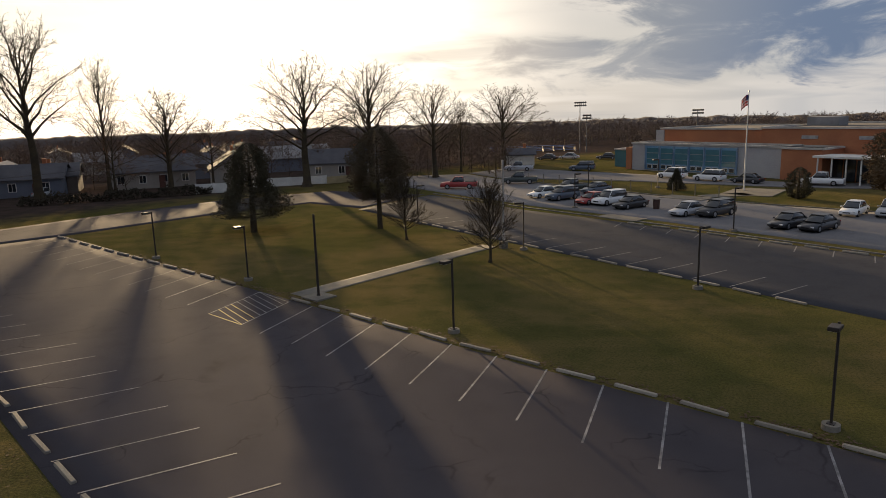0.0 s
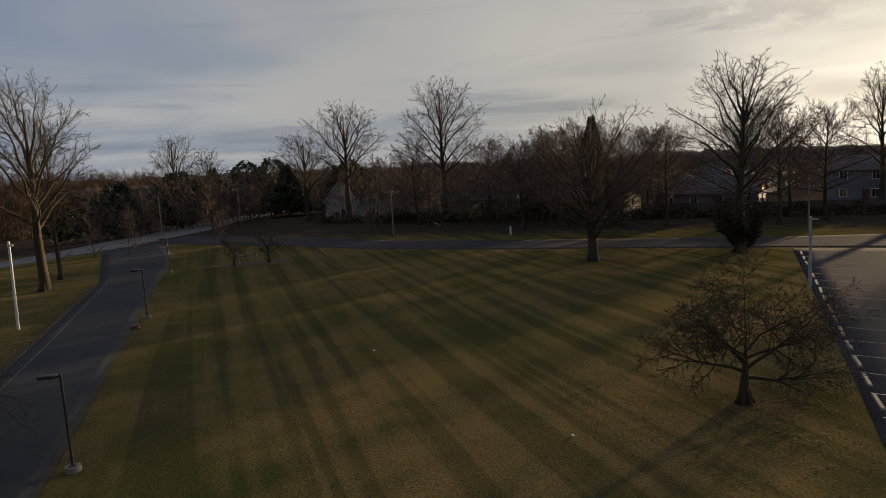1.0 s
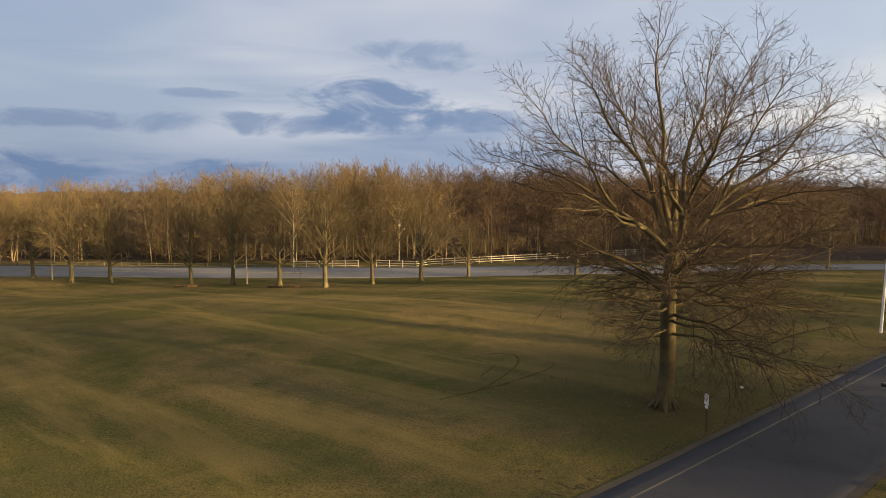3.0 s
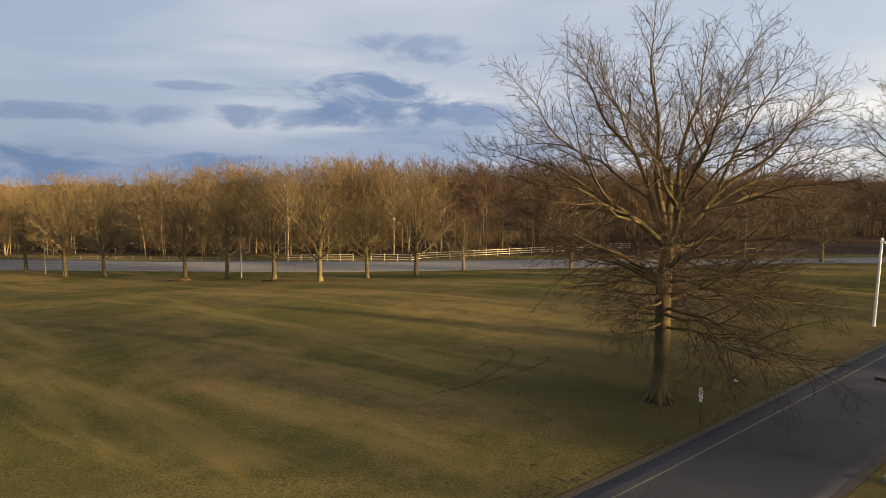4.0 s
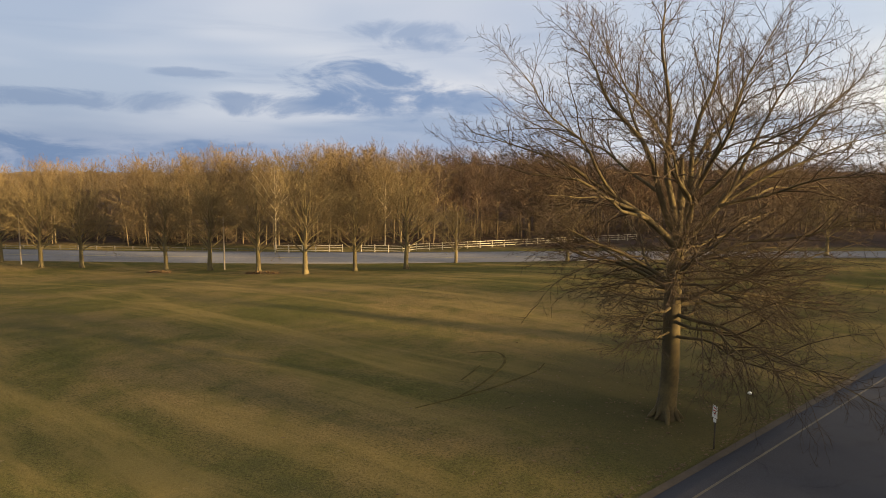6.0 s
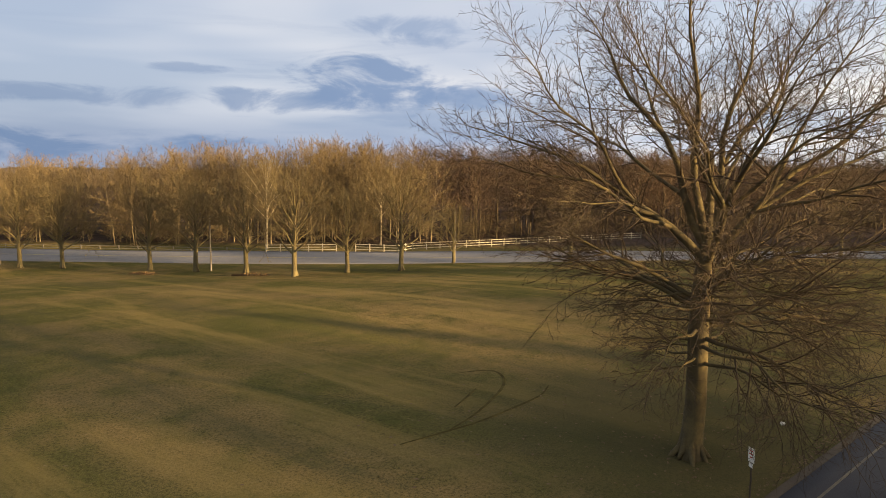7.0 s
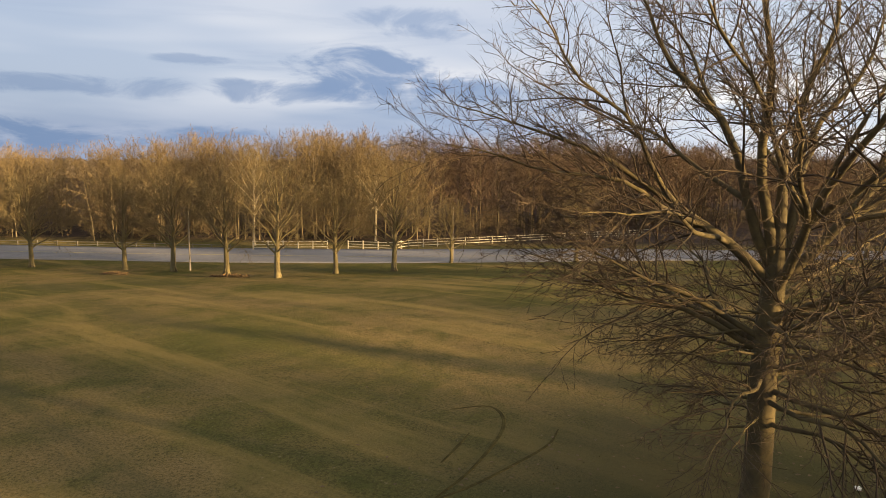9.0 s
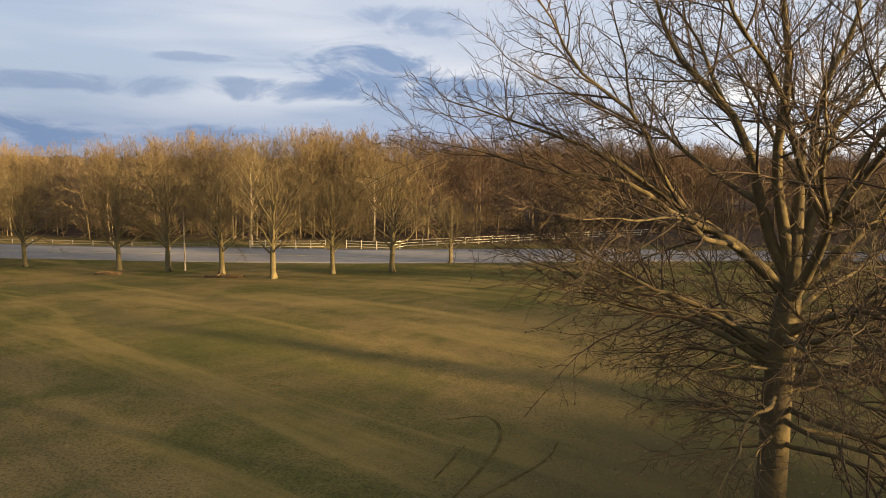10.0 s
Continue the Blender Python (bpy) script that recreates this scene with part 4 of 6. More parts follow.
# ---- parking lot furniture ----
def painted(parent, a, b, wide, material=PAINT_WHITE, z=0.026):
    """A painted line that lies on the ground's swell."""
    a, b = Vector(a), Vector(b)
    side = Vector(((b - a).y, -(b - a).x)).normalized() * wide / 2
    n = max(1, int((b - a).length / 1.5))
    bm = B()
    rows = []
    for k in range(n + 1):
        p = a.lerp(b, k / n)
        rows.append([bm.verts.new((*q, gz(*q) + z)) for q in (p - side, p + side)])
    for (p, q), (u, v) in zip(rows, rows[1:]):
        bm.faces.new((p, q, v, u))
    return part("painted_line", bm, material, parent)


LINE_FADED = mat("faded_line_paint", (0.19, 0.185, 0.18), (0.13, 0.125, 0.125), 0.7, 6, 0.85, 0.1, third=(0.07, 0.066, 0.068))


def stop_mesh():
    """Precast kerb block, rounded on top, with two pin holes' worth of feet."""
    bm = B()
    prof = [(-0.10, 0.0), (-0.095, 0.05), (-0.07, 0.105), (0.07, 0.105), (0.095, 0.05), (0.10, 0.0)]
    rings = []
    for x, k in ((-0.92, 0.72), (-0.88, 1.0), (-0.3, 1.0), (0.3, 1.0), (0.88, 1.0), (0.92, 0.72)):
        rings.append([bm.verts.new((x, y * k, z * (k if z else 1))) for y, z in prof])
    for a, b in zip(rings, rings[1:]):
        for i in range(5):
            bm.faces.new((a[i], b[i], b[i + 1], a[i + 1]))
    bm.faces.new(rings[0])
    bm.faces.new(list(reversed(rings[-1])))
    me = bpy.data.meshes.new("wheel_stop")
    bm.normal_update()
    bm.to_mesh(me)
    bm.free()
    return me


STOP = stop_mesh()
STOP_MAT = mat("worn_concrete", (0.30, 0.265, 0.21), (0.19, 0.17, 0.135), 0.9, 10, 0.92, 0.3, by_object=True)
rng = random.Random(5)


def wheel_stop(x, y, turn, group):
    ob = place("wheel_stop", STOP, STOP_MAT)
    ob.matrix_world = pose(x, y, gz(x, y) + 0.02, 0, 0, turn + rng.uniform(-2.5, 2.5))
    tagged(ob, "weathered pale concrete wheel stop at the lot's edge", "wheel stop", group)


lot = bpy.data.objects["parking_lot"]
R0, RD, RL = Vector((-2.44, 30.31)), Vector((-2.283, 1.562)), Vector((-1.10, -5.2))
for i in range(-10, 20):
    a = R0 + RD * i
    if i <= 5 or i >= 8:
        painted(lot, a, a + RL * (1 if i < 6 else 0.92), 0.085 if i < 10 else 0.07, PAINT_WHITE if i < 10 else LINE_FADED)
    c = a + RD * 0.5 - RL.normalized() * 0.25
    if i < 6 or i > 7:
        wheel_stop(c.x, c.y, 145.6, "wheel stops by the island")
# hatched bay
H0, H1 = R0 + RD * 5.75, R0 + RD * 7.0
painted(lot, H0, H0 + RL * 0.95, 0.08)
painted(lot, H1, H1 + RL * 0.95, 0.08)
painted(lot, H0 + RL * 0.95, H1 + RL * 0.95, 0.08, PAINT_YELLOW, 0.028)
for k in range(9):
    f = 0.06 + k * 0.11
    painted(lot, H0 + RL * min(0.95, f), H1 + RL * max(0, f - 0.16), 0.06, PAINT_YELLOW if k > 5 else PAINT_WHITE, 0.03)
L0, LDIR, LL = Vector((-16.56, 19.1)), Vector((-2.235, 1.765)), Vector((3.82, 2.91))
for j in range(-6, 18):
    a = L0 + LDIR * j
    painted(lot, a, a + LL * (1.0 if j < 6 else 0.8), 0.075, PAINT_WHITE if j < 7 else LINE_FADED)
    c = a - LDIR * 0.42 + LL.normalized() * 0.1
    wheel_stop(c.x, c.y, 141.7, "wheel stops by the crab apple")
far_lot = bpy.data.objects["far_lot"]
for k in range(-3, 13):
    a = Vector((1.36, 53.4)) + Vector((1.86, -2.02)) * (k - 6)
    b = a + Vector((3.1, 2.8))
    painted(far_lot, a + Vector((0.3, 0.3)), b, 0.09, LINE_FADED, 0.024)
    c = a + Vector((0.93, -1.01))
    wheel_stop(c.x, c.y, -47.3, "wheel stops by the far aisle")
for k in range(9):
    a = Vector((7.0, 68.2)) + Vector((2.0, -1.95)) * k
    painted(far_lot, a, a + Vector((-0.9, -2.2)), 0.09, LINE_FADED, 0.024)
    c = a + Vector((1.15, -0.8))
    wheel_stop(c.x, c.y, -44, "wheel stops by the far verge")
school_lot = bpy.data.objects["school_lot"]
for k in range(16):
    a = Vector((-9.0, 89.5)) + Vector((2.05, -2.1)) * k
    painted(school_lot, a, a + Vector((2.6, 3.6)), 0.10, LINE_FADED, 0.028)
drive = bpy.data.objects["drive"]
for a, b in (((20, -13.3), (-24, -13.62)), ((-24, -13.62), (-53, -14.2)), ((-53, -14.2), (-79, -15.0))):
    n = 24
    for k in range(n):
        p, q = Vector(a).lerp(Vector(b), k / n), Vector(a).lerp(Vector(b), (k + 1) / n)
        painted(drive, p, q, 0.10, mat("worn_edge_line", (0.135, 0.115, 0.08), (0.085, 0.075, 0.06), 0.5, 6, 0.9, 0.1), 0.034)
EDGE_DUST = mat("dirty_drive_edge", (0.062, 0.048, 0.034), (0.045, 0.036, 0.027), 0.6, 5, 0.95, 0.2)
for pts in (((20, -14.5), (-24, -14.72), (-53, -15.25), (-79, -15.95)), ((60, -6.6), (-23.5, -8.42), (-72.7, -9.7), (-98, -10.6))):
    for a, b in zip(pts, pts[1:]):
        painted(drive, a, b, 0.34, EDGE_DUST, 0.033)
main_road = bpy.data.objects["main_road"]
mid = [(-23, -133), (-41.4, -115.2), (-68.4, -91), (-96.5, -69), (-115.5, -46), (-125, -28)]
for a, b in zip(mid, mid[1:]):
    for k in range(8):
        p, q = Vector(a).lerp(Vector(b), k / 8), Vector(a).lerp(Vector(b), (k + 1) / 8)
        painted(main_road, p, q, 0.22, PAINT_YELLOW, 0.05)


KERB_GREY = mat("grey_kerb_concrete", (0.20, 0.185, 0.165), (0.14, 0.13, 0.12), 0.8, 8, 0.95, 0.2)


def kerb(points, wide=0.16, high=0.09, label="pale concrete kerb"):
    bm = B()
    rows = []
    for k, p in enumerate(points):
        p = Vector(p)
        q = Vector(points[min(k + 1, len(points) - 1)]) - Vector(points[max(k - 1, 0)])
        s = Vector((-q.y, q.x)).normalized() * wide / 2
        z = gz(p.x, p.y)
        rows.append([bm.verts.new((*(p - s), z - 0.05)), bm.verts.new((*(p - s * 0.9), z + high)), bm.verts.new((*(p + s * 0.9), z + high)), bm.verts.new((*(p + s), z - 0.05))])
    for a, b in zip(rows, rows[1:]):
        for i in range(3):
            bm.faces.new((a[i], b[i], b[i + 1], a[i + 1]))
    tagged(part("kerb", bm, KERB_GREY), label, "kerb", kind="structure")


kerb([(44, 34.5), (25.5, 51.6), (8.0, 69.4), (-2.2, 78.8), (-15.4, 93.6)])
kerb([(62, 56), (36.0, 71.0), (22.6, 81.0), (13.6, 89.0), (-7.2, 112.4)])
kerb([(44.2, 91.6), (30.2, 96.1), (11.2, 106.6), (-7.8, 113.6)])
for x, y, w, l, turn in ((7.2, 71.2, 2.2, 4.6, -46), (16.2, 86.4, 3.0, 5.5, -40), (25.2, 91.2, 7.5, 6.0, -30), (21.2, 88.3, 2.4, 6.0, 20)):
    bm = box(B(), 0, 0, 0, l, w, 0.12, 0, 0.02)
    ob = part("paving_slab", bm, CONCRETE)
    ob.matrix_world = pose(x, y, 0.02, 0, 0, turn)
    tagged(ob, "pale concrete walkway slab across the verge", "path", kind="structure")


# ---- lamp posts and poles ----
def lamp_post(x, y, turn, high=3.85):
    """Square bronze pole on a round concrete foot with one flat shoebox head on a short arm."""
    root = thing("lamp_post", x, y, gz(x, y), turn, "dark bronze lamp post with a shoebox head on a concrete foot", "lamp post", "lamp posts round the lots")
    bm = rod(B(), (0, 0, -0.2), (0, 0, 0.2), 0.32, 0.30, 18)
    part("foot", bm, CONCRETE, root, "round pale concrete foot")
    part("pole", box(B(), 0, 0, 0.2 + (high - 0.2) / 2, 0.085, 0.085, high - 0.2, 0, 0.01), METAL_DARK, root)
    part("base_plate", box(B(), 0, 0, 0.215, 0.26, 0.26, 0.03, 0, 0.005), METAL_DARK, root)
    part("arm", box(B(), 0.16, 0, high - 0.10, 0.24, 0.06, 0.08, 0, 0.01), METAL_DARK, root)
    head = part("head", box(B(), 0.48, 0, high - 0.08, 0.60, 0.36, 0.15, 0, 0.03), METAL_DARK, root)
    part("lens", box(B(), 0.48, 0, high - 0.162, 0.48, 0.28, 0.02, 0, 0.004), LAMP_CLEAR, head, "clear flat lamp lens")


for x, y, turn in ((-4.86, 33.7, 236), (-20.56, 44.4, 236), (-31.5, 51.5, 236), (9.53, 23.8, 236), (8.95, 43.0, 43), (-2.0, 55.1, 200), (15.98, 63.3, 43), (2.9, 78.6, 43),
                   (-28.87, -7.65, 262), (-57.46, -8.5, 262), (-82.0, -9.2, 262), (-13.0, 68.6, 43), (5.1, 91.6, 43), (14.6, 97.5, 200)):
    lamp_post(x, y, turn)


def bare_pole(name, x, y, high, r, material, label, lean=(0, 0), category="pole"):
    root = thing(name, x, y, gz(x, y), 0, label, category)
    part("shaft", rod(B(), (0, 0, -0.3), (lean[0], lean[1], high), r, r * 0.8, 12), material, root)
    part("cap", rod(B(), (lean[0], lean[1], high - 0.02), (lean[0], lean[1], high + 0.05), r * 0.95, r * 0.6, 12), material, root)
    return root


p = bare_pole("steel_pole", -14.17, 40.27, 5.15, 0.085, METAL_DARK, "rusty dark steel pole on a square concrete pad")
part("pad", box(B(), 0.05, -0.1, 0.03, 1.55, 1.55, 0.14, 56, 0.02), CONCRETE, p, "square pale concrete pad")
part("collar", rod(B(), (0, 0, 0.1), (0, 0, 0.22), 0.13, 0.11, 12), METAL_DARK, p)
p = bare_pole("white_pole", -58.64, -17.7, 6.6, 0.11, WHITE_PAINT, "tall white-painted wooden pole beside the drive", (-0.25, 0.1))
part("lamp_bracket", box(B(), -0.1, 0.22, 6.35, 0.12, 0.4, 0.16, 0, 0.02), WHITE_PAINT, p)
p = bare_pole("white_pole", -40.95, 37.7, 5.2, 0.12, mat("pale_pole", (0.42, 0.40, 0.37), None, 0.6, 8, 0.9, 0.2), "pale weathered pole at the edge of the lot")
part("lamp_bracket", box(B(), 0.28, 0.1, 5.05, 0.5, 0.1, 0.07, 20, 0.01), METAL_PALE, p)
p = bare_pole("white_pole", -3.65, 55.8, 7.1, 0.10, mat("pale_pole", (0.42, 0.40, 0.37)), "tall pale pole in a stone block beside the footpath")
part("stone_block", box(B(), 0, 0, 0.25, 0.55, 0.55, 0.6, 30, 0.06), CONCRETE, p, "rough stone block")

# small no-parking style sign by the oak: writing too small to read becomes bars
sign = thing("road_sign", -28.95, -15.28, gz(-28.95, -15.28), 63, "small white sign on a dark post beside the drive", "sign")
part("post", box(B(), 0, 0, 0.75, 0.05, 0.04, 1.6, 0, 0.006), METAL_DARK, sign)
board = part("board", box(B(), 0, -0.035, 1.55, 0.30, 0.012, 0.50, 0, 0.004), WHITE_PAINT, sign, "white sheet metal board")
for k, w in enumerate((0.16, 0.2, 0.12)):
    part("text_bar", box(B(), 0, -0.045, 1.70 - k * 0.11, w, 0.006, 0.045), mat("sign_red", (0.45, 0.06, 0.04), None, 2, 9, 0.6, 0), board)
part("plate", box(B(), 0, -0.035, 1.20, 0.2, 0.012, 0.14, 0, 0.004), WHITE_PAINT, sign)
for x, y, s in ((-36.4, -17.35, 0.16), (-24.2, 11.0, 0.10), (-40, 6, 0.09), (-17.5, 6.5, 0.09)):
    bm = B()
    bmesh.ops.create_icosphere(bm, subdivisions=1, radius=s, matrix=pose(0, 0, s * 0.35, 0, 0, 30) @ Matrix.Diagonal((1, 0.8, 0.5, 1)))
    ob = part("litter", bm, WHITE_PAINT)
    ob.matrix_world = pose(x, y, gz(x, y) + 0.01)
    tagged(ob, "crumpled white scrap of paper on the grass", "litter", "scraps of litter")

# tyre ruts on the lawn below the oak
RUT_SOIL = mat("rut_soil", (0.046, 0.038, 0.017), (0.085, 0.068, 0.026), 1.6, 9, 0.95, 0.6, third=(0.038, 0.034, 0.014), spec=0.0)


def rut(points, wide):
    bm = B()
    rows = []
    for k, p in enumerate(points):
        p = Vector(p)
        q = Vector(points[min(k + 1, len(points) - 1)]) - Vector(points[max(k - 1, 0)])
        w = wide * (0.35 + 0.65 * math.sin(math.pi * (k + 0.5) / len(points)))
        s = Vector((-q.y, q.x)).normalized() * w / 2
        z = gz(p.x, p.y)
        rows.append([bm.verts.new((*(p + s * f), z + h)) for f, h in ((-1.5, 0.0), (-0.9, 0.02), (-0.4, 0.008), (0.4, 0.008), (0.9, 0.02), (1.5, 0.0))])
    for a, b in zip(rows, rows[1:]):
        for i in range(5):
            bm.faces.new((a[i], b[i], b[i + 1], a[i + 1]))
    tagged(part("tyre_rut", bm, RUT_SOIL, smooth=True), "dark curved tyre rut pressed into the lawn", "rut", kind="structure")


def arc(c, r, a0, a1, n=22):
    return [(c[0] + r * math.cos(radians(a0 + (a1 - a0) * k / n)), c[1] + r * math.sin(radians(a0 + (a1 - a0) * k / n))) for k in range(n + 1)]


def bend(points, n=6):
    """A smooth line through a few points."""
    P = [Vector(p) for p in points]
    P = [P[0] * 2 - P[1]] + P + [P[-1] * 2 - P[-2]]
    out = []
    for a, b, c, d in zip(P, P[1:], P[2:], P[3:]):
        for k in range(n):
            f = k / n
            out.append(0.5 * (2 * b + (c - a) * f + (2 * a - 5 * b + 4 * c - d) * f * f + (3 * b - a - 3 * c + d) * f ** 3))
    return out + [P[-2]]


rut(bend([(-30.6, -31.4), (-32.1, -30.7), (-31.7, -29.4), (-30.1, -28.0), (-27.0, -26.4), (-24.6, -25.6)]), 0.11)
rut(bend([(-32.3, -26.9), (-30.7, -26.1), (-28.3, -25.7), (-25.8, -25.5), (-22.2, -25.8)]), 0.09)
rut(bend([(-29.3, -28.9), (-28.0, -28.2), (-26.6, -27.5)]), 0.08)

# leaf litter along the drive and under the oak
def leaves():
    r = np.random.RandomState(4)
    n = 6000
    f = r.uniform(-9, 14, 1600)
    x = np.concatenate([r.uniform(-75, 8, 3000), r.normal(-31, 6, 500), r.normal(-24.5, 4.5, 900), -2.44 - 2.283 * f + r.normal(0.2, 0.25, 1600)])
    y = np.concatenate([-15.15 - np.abs(r.normal(0, 0.9, 3000)), r.normal(-18.8, 5, 500), r.normal(19, 4, 900), 30.75 + 1.562 * f + r.normal(0, 0.22, 1600)])
    s, a = r.uniform(0.05, 0.11, n), r.uniform(0, 6.28, n)
    keep = (y < -15.0) | ((y > 0) & ((y - 19.1) + (x + 16.56) * 0.79 < -0.8)) | (np.arange(n) >= 4400)
    x, y, s, a = x[keep], y[keep], s[keep], a[keep]
    z = ground_z(x, y) + 0.02
    c, d = np.cos(a) * s, np.sin(a) * s
    tip = r.uniform(0.0, 0.05, len(x))
    V = np.stack([np.stack([x - c, y - d, z], 1), np.stack([x + d * 0.6, y - c * 0.6, z + tip], 1), np.stack([x + c, y + d, z + 0.01], 1), np.stack([x - d * 0.6, y + c * 0.6, z + tip], 1)], 1).reshape(-1, 3)
    Q = np.arange(len(V)).reshape(-1, 4)
    tagged(place("fallen_leaves", raw_mesh("fallen_leaves", V, Q), mat("dry_leaves", (0.085, 0.052, 0.028), (0.12, 0.078, 0.042), 2.0, 9, 0.9, 0)), "dry brown fallen leaves along the drive", "leaves", kind="stuff")


leaves()


def tufts():
    """Coarse grass tufts over the lawn next to the camera's way."""
    r = np.random.RandomState(9)
    n = 30000
    x, y = r.uniform(-75, 12, n), r.uniform(-75, 30, n)
    lot_side = (y - 19.1) + (x + 16.56) * 0.79 < -1.0
    on_drive = (y < -6.0) & (y > -16.5)
    keep = (lot_side | (y < 0)) & ~on_drive
    x, y = x[keep], y[keep]
    n = len(x)
    z = ground_z(x, y)
    h, w, a = r.uniform(0.015, 0.036, n), r.uniform(0.012, 0.035, n), r.uniform(0, 6.28, n)
    V, T = [], []
    for k in range(3):
        b = a + k * 2.1
        lean = r.uniform(-0.03, 0.03, (n, 2))
        p0 = np.stack([x - np.cos(b) * w, y - np.sin(b) * w, z - 0.01], 1)
        p1 = np.stack([x + np.cos(b) * w, y + np.sin(b) * w, z - 0.01], 1)
        p2 = np.stack([x + lean[:, 0], y + lean[:, 1], z + h], 1)
        V.append(np.stack([p0, p1, p2], 1).reshape(-1, 3))
        T.append(np.arange(n * 3).reshape(-1, 3) + k * n * 3)
    tagged(place("grass_tufts", raw_mesh("grass_tufts", np.concatenate(V), None, np.concatenate(T)), mat("tuft_grass", (0.085, 0.078, 0.026), (0.125, 0.10, 0.042), 0.12, 1.5, 0.95, 0)), "coarse tufts of olive and straw grass", "grass", kind="stuff")


tufts()


# thin posts along the school verge
for k in range(11):
    f = k / 10
    x, y = -3.0 + 23.0 * f, 108.0 - 21.5 * f
    post = thing("verge_post", x, y, gz(x, y), 40, "thin dark post on the grass verge", "post", "posts along the verge")
    part("shaft", box(B(), 0, 0, 0.6, 0.08, 0.08, 1.3, 0, 0.01), WOOD_POLE, post)
    part("cap", box(B(), 0, 0, 1.27, 0.11, 0.11, 0.05, 0, 0.01), METAL_DARK, post)


# ---- evergreens ----
def needle_cloud(seed, count, shape, size):
    """Sprays of small bent blades filling a crown; shape(h) gives the radius at the height h from 0 to 1."""
    r = np.random.RandomState(seed)
    h = r.beta(1.15, 1.5, count)
    ang = r.uniform(0, 6.28, count)
    lump = 1 + 0.22 * np.sin(ang * 3 + h * 9 + seed) + 0.16 * np.sin(ang * 7 - h * 17)
    rad = np.interp(h, *shape) * np.sqrt(r.uniform(0.25, 1.0, count)) * lump
    P = np.stack([np.cos(ang) * rad, np.sin(ang) * rad, h], 1)
    out = np.stack([np.cos(ang), np.sin(ang), r.uniform(-0.7, 0.2, count)], 1)
    out /= np.linalg.norm(out, axis=1, keepdims=True)
    side = np.cross(out, r.normal(0, 1, (count, 3)))
    side /= np.linalg.norm(side, axis=1, keepdims=True)
    s = size * r.uniform(0.6, 1.4, (count, 1))
    return P, out * s, side * s * 0.35


def evergreen(name, x, y, high, wide, base, shape, seed, count, label, material=NEEDLE, size=0.3, trunk=0.16, group=""):
    root = thing(name, x, y, gz(x, y), seed * 37 % 360, label, "tree" if high > 4 else "bush", group)
    P, o, s = needle_cloud(seed, count, shape, size)
    P = P * (wide, wide, high - base) + (0, 0, base)
    V = np.stack([P - s, P + o * 0.5 + s * 0.6, P + o, P + o * 0.45 - s * 1.3], 1).reshape(-1, 3)
    wood = Tubes()
    top = Vector((0, 0, high * 0.93))
    wood.add([Vector((0, 0, -0.15)), Vector((0.03, 0, high * 0.3)), Vector((-0.02, 0.03, high * 0.6)), top], [trunk * 1.25, trunk, trunk * 0.6, 0.02], 9)
    rr = random.Random(seed)
    boughs = Tubes()
    for k in range(26):
        h = base * 0.8 + (high * 0.92 - base * 0.8) * k / 26
        a = k * 2.4
        reach = wide * float(np.interp(max(0, (h - base) / (high - base)), *shape)) * 0.9
        o1 = Vector((math.cos(a), math.sin(a), 0)) * reach
        boughs.add([Vector((0, 0, h)), o1 * 0.5 + Vector((0, 0, h + 0.15)), o1 + Vector((0, 0, h - 0.1 + rr.uniform(-0.1, 0.25)))], [trunk * 0.3, trunk * 0.2, 0.012], 4)
    place("trunk", raw_mesh("trunk", *wood.arrays(), smooth=True), BARK, root)
    tagged(place("boughs", raw_mesh("boughs", *boughs.arrays(), smooth=True), BARK, root), kind="stuff")
    place("crown", raw_mesh("crown", V, np.arange(len(V)).reshape(-1, 4)), material, root)


VASED = ((0, 0.2, 0.5, 0.8, 1.0), (0.22, 0.42, 0.8, 1.0, 0.7))
ROUND = ((0, 0.15, 0.4, 0.7, 1.0), (0.75, 1.0, 0.9, 0.6, 0.08))
EGG = ((0, 0.2, 0.5, 0.8, 1.0), (0.55, 0.95, 1.0, 0.7, 0.12))
CONE = ((0, 0.05, 0.5, 1.0), (0.8, 1.0, 0.52, 0.03))
TIER = ((0, 0.06, 0.2, 0.36, 0.46, 0.6, 0.76, 0.9, 1.0), (0.86, 1.0, 0.96, 0.72, 0.52, 0.56, 0.50, 0.34, 0.10))
evergreen("cedar_tree", -28.4, 63.9, 8.6, 3.3, 1.5, TIER, 2, 36000, "dark evergreen cedar with drooping boughs on the island lawn", NEEDLE_DULL, 0.13, 0.28)
evergreen("arborvitae", -16.2, 65.6, 9.7, 2.7, 2.9, EGG, 3, 34000, "tall egg-shaped dark rusty evergreen on the island lawn", NEEDLE_RUST, 0.13, 0.22)
evergreen("spruce", -75.0, 38.6, 14.4, 3.4, 1.5, CONE, 4, 9000, "tall dark ragged conical spruce beside the lane", material=NEEDLE_DULL, size=0.3, trunk=0.25)
evergreen("ivy_thicket", -58.2, 45.6, 5.2, 2.6, 0.3, VASED, 9, 14000, "dark tangled thicket round a tree's foot", mat("hedge_twigs", (0.055, 0.042, 0.026), (0.035, 0.03, 0.018), 0.5, 4, 0.95, 0), 0.17, 0.2)
evergreen("yew_bush", 16.4, 94.1, 2.9, 1.15, 0.1, CONE, 5, 7000, "clipped dark conical yew on the verge", NEEDLE_DULL, 0.13)
evergreen("yew_bush", 28.3, 84.9, 3.6, 1.3, 0.1, EGG, 6, 8000, "clipped dark rounded yew on the verge", NEEDLE_DULL, 0.13)
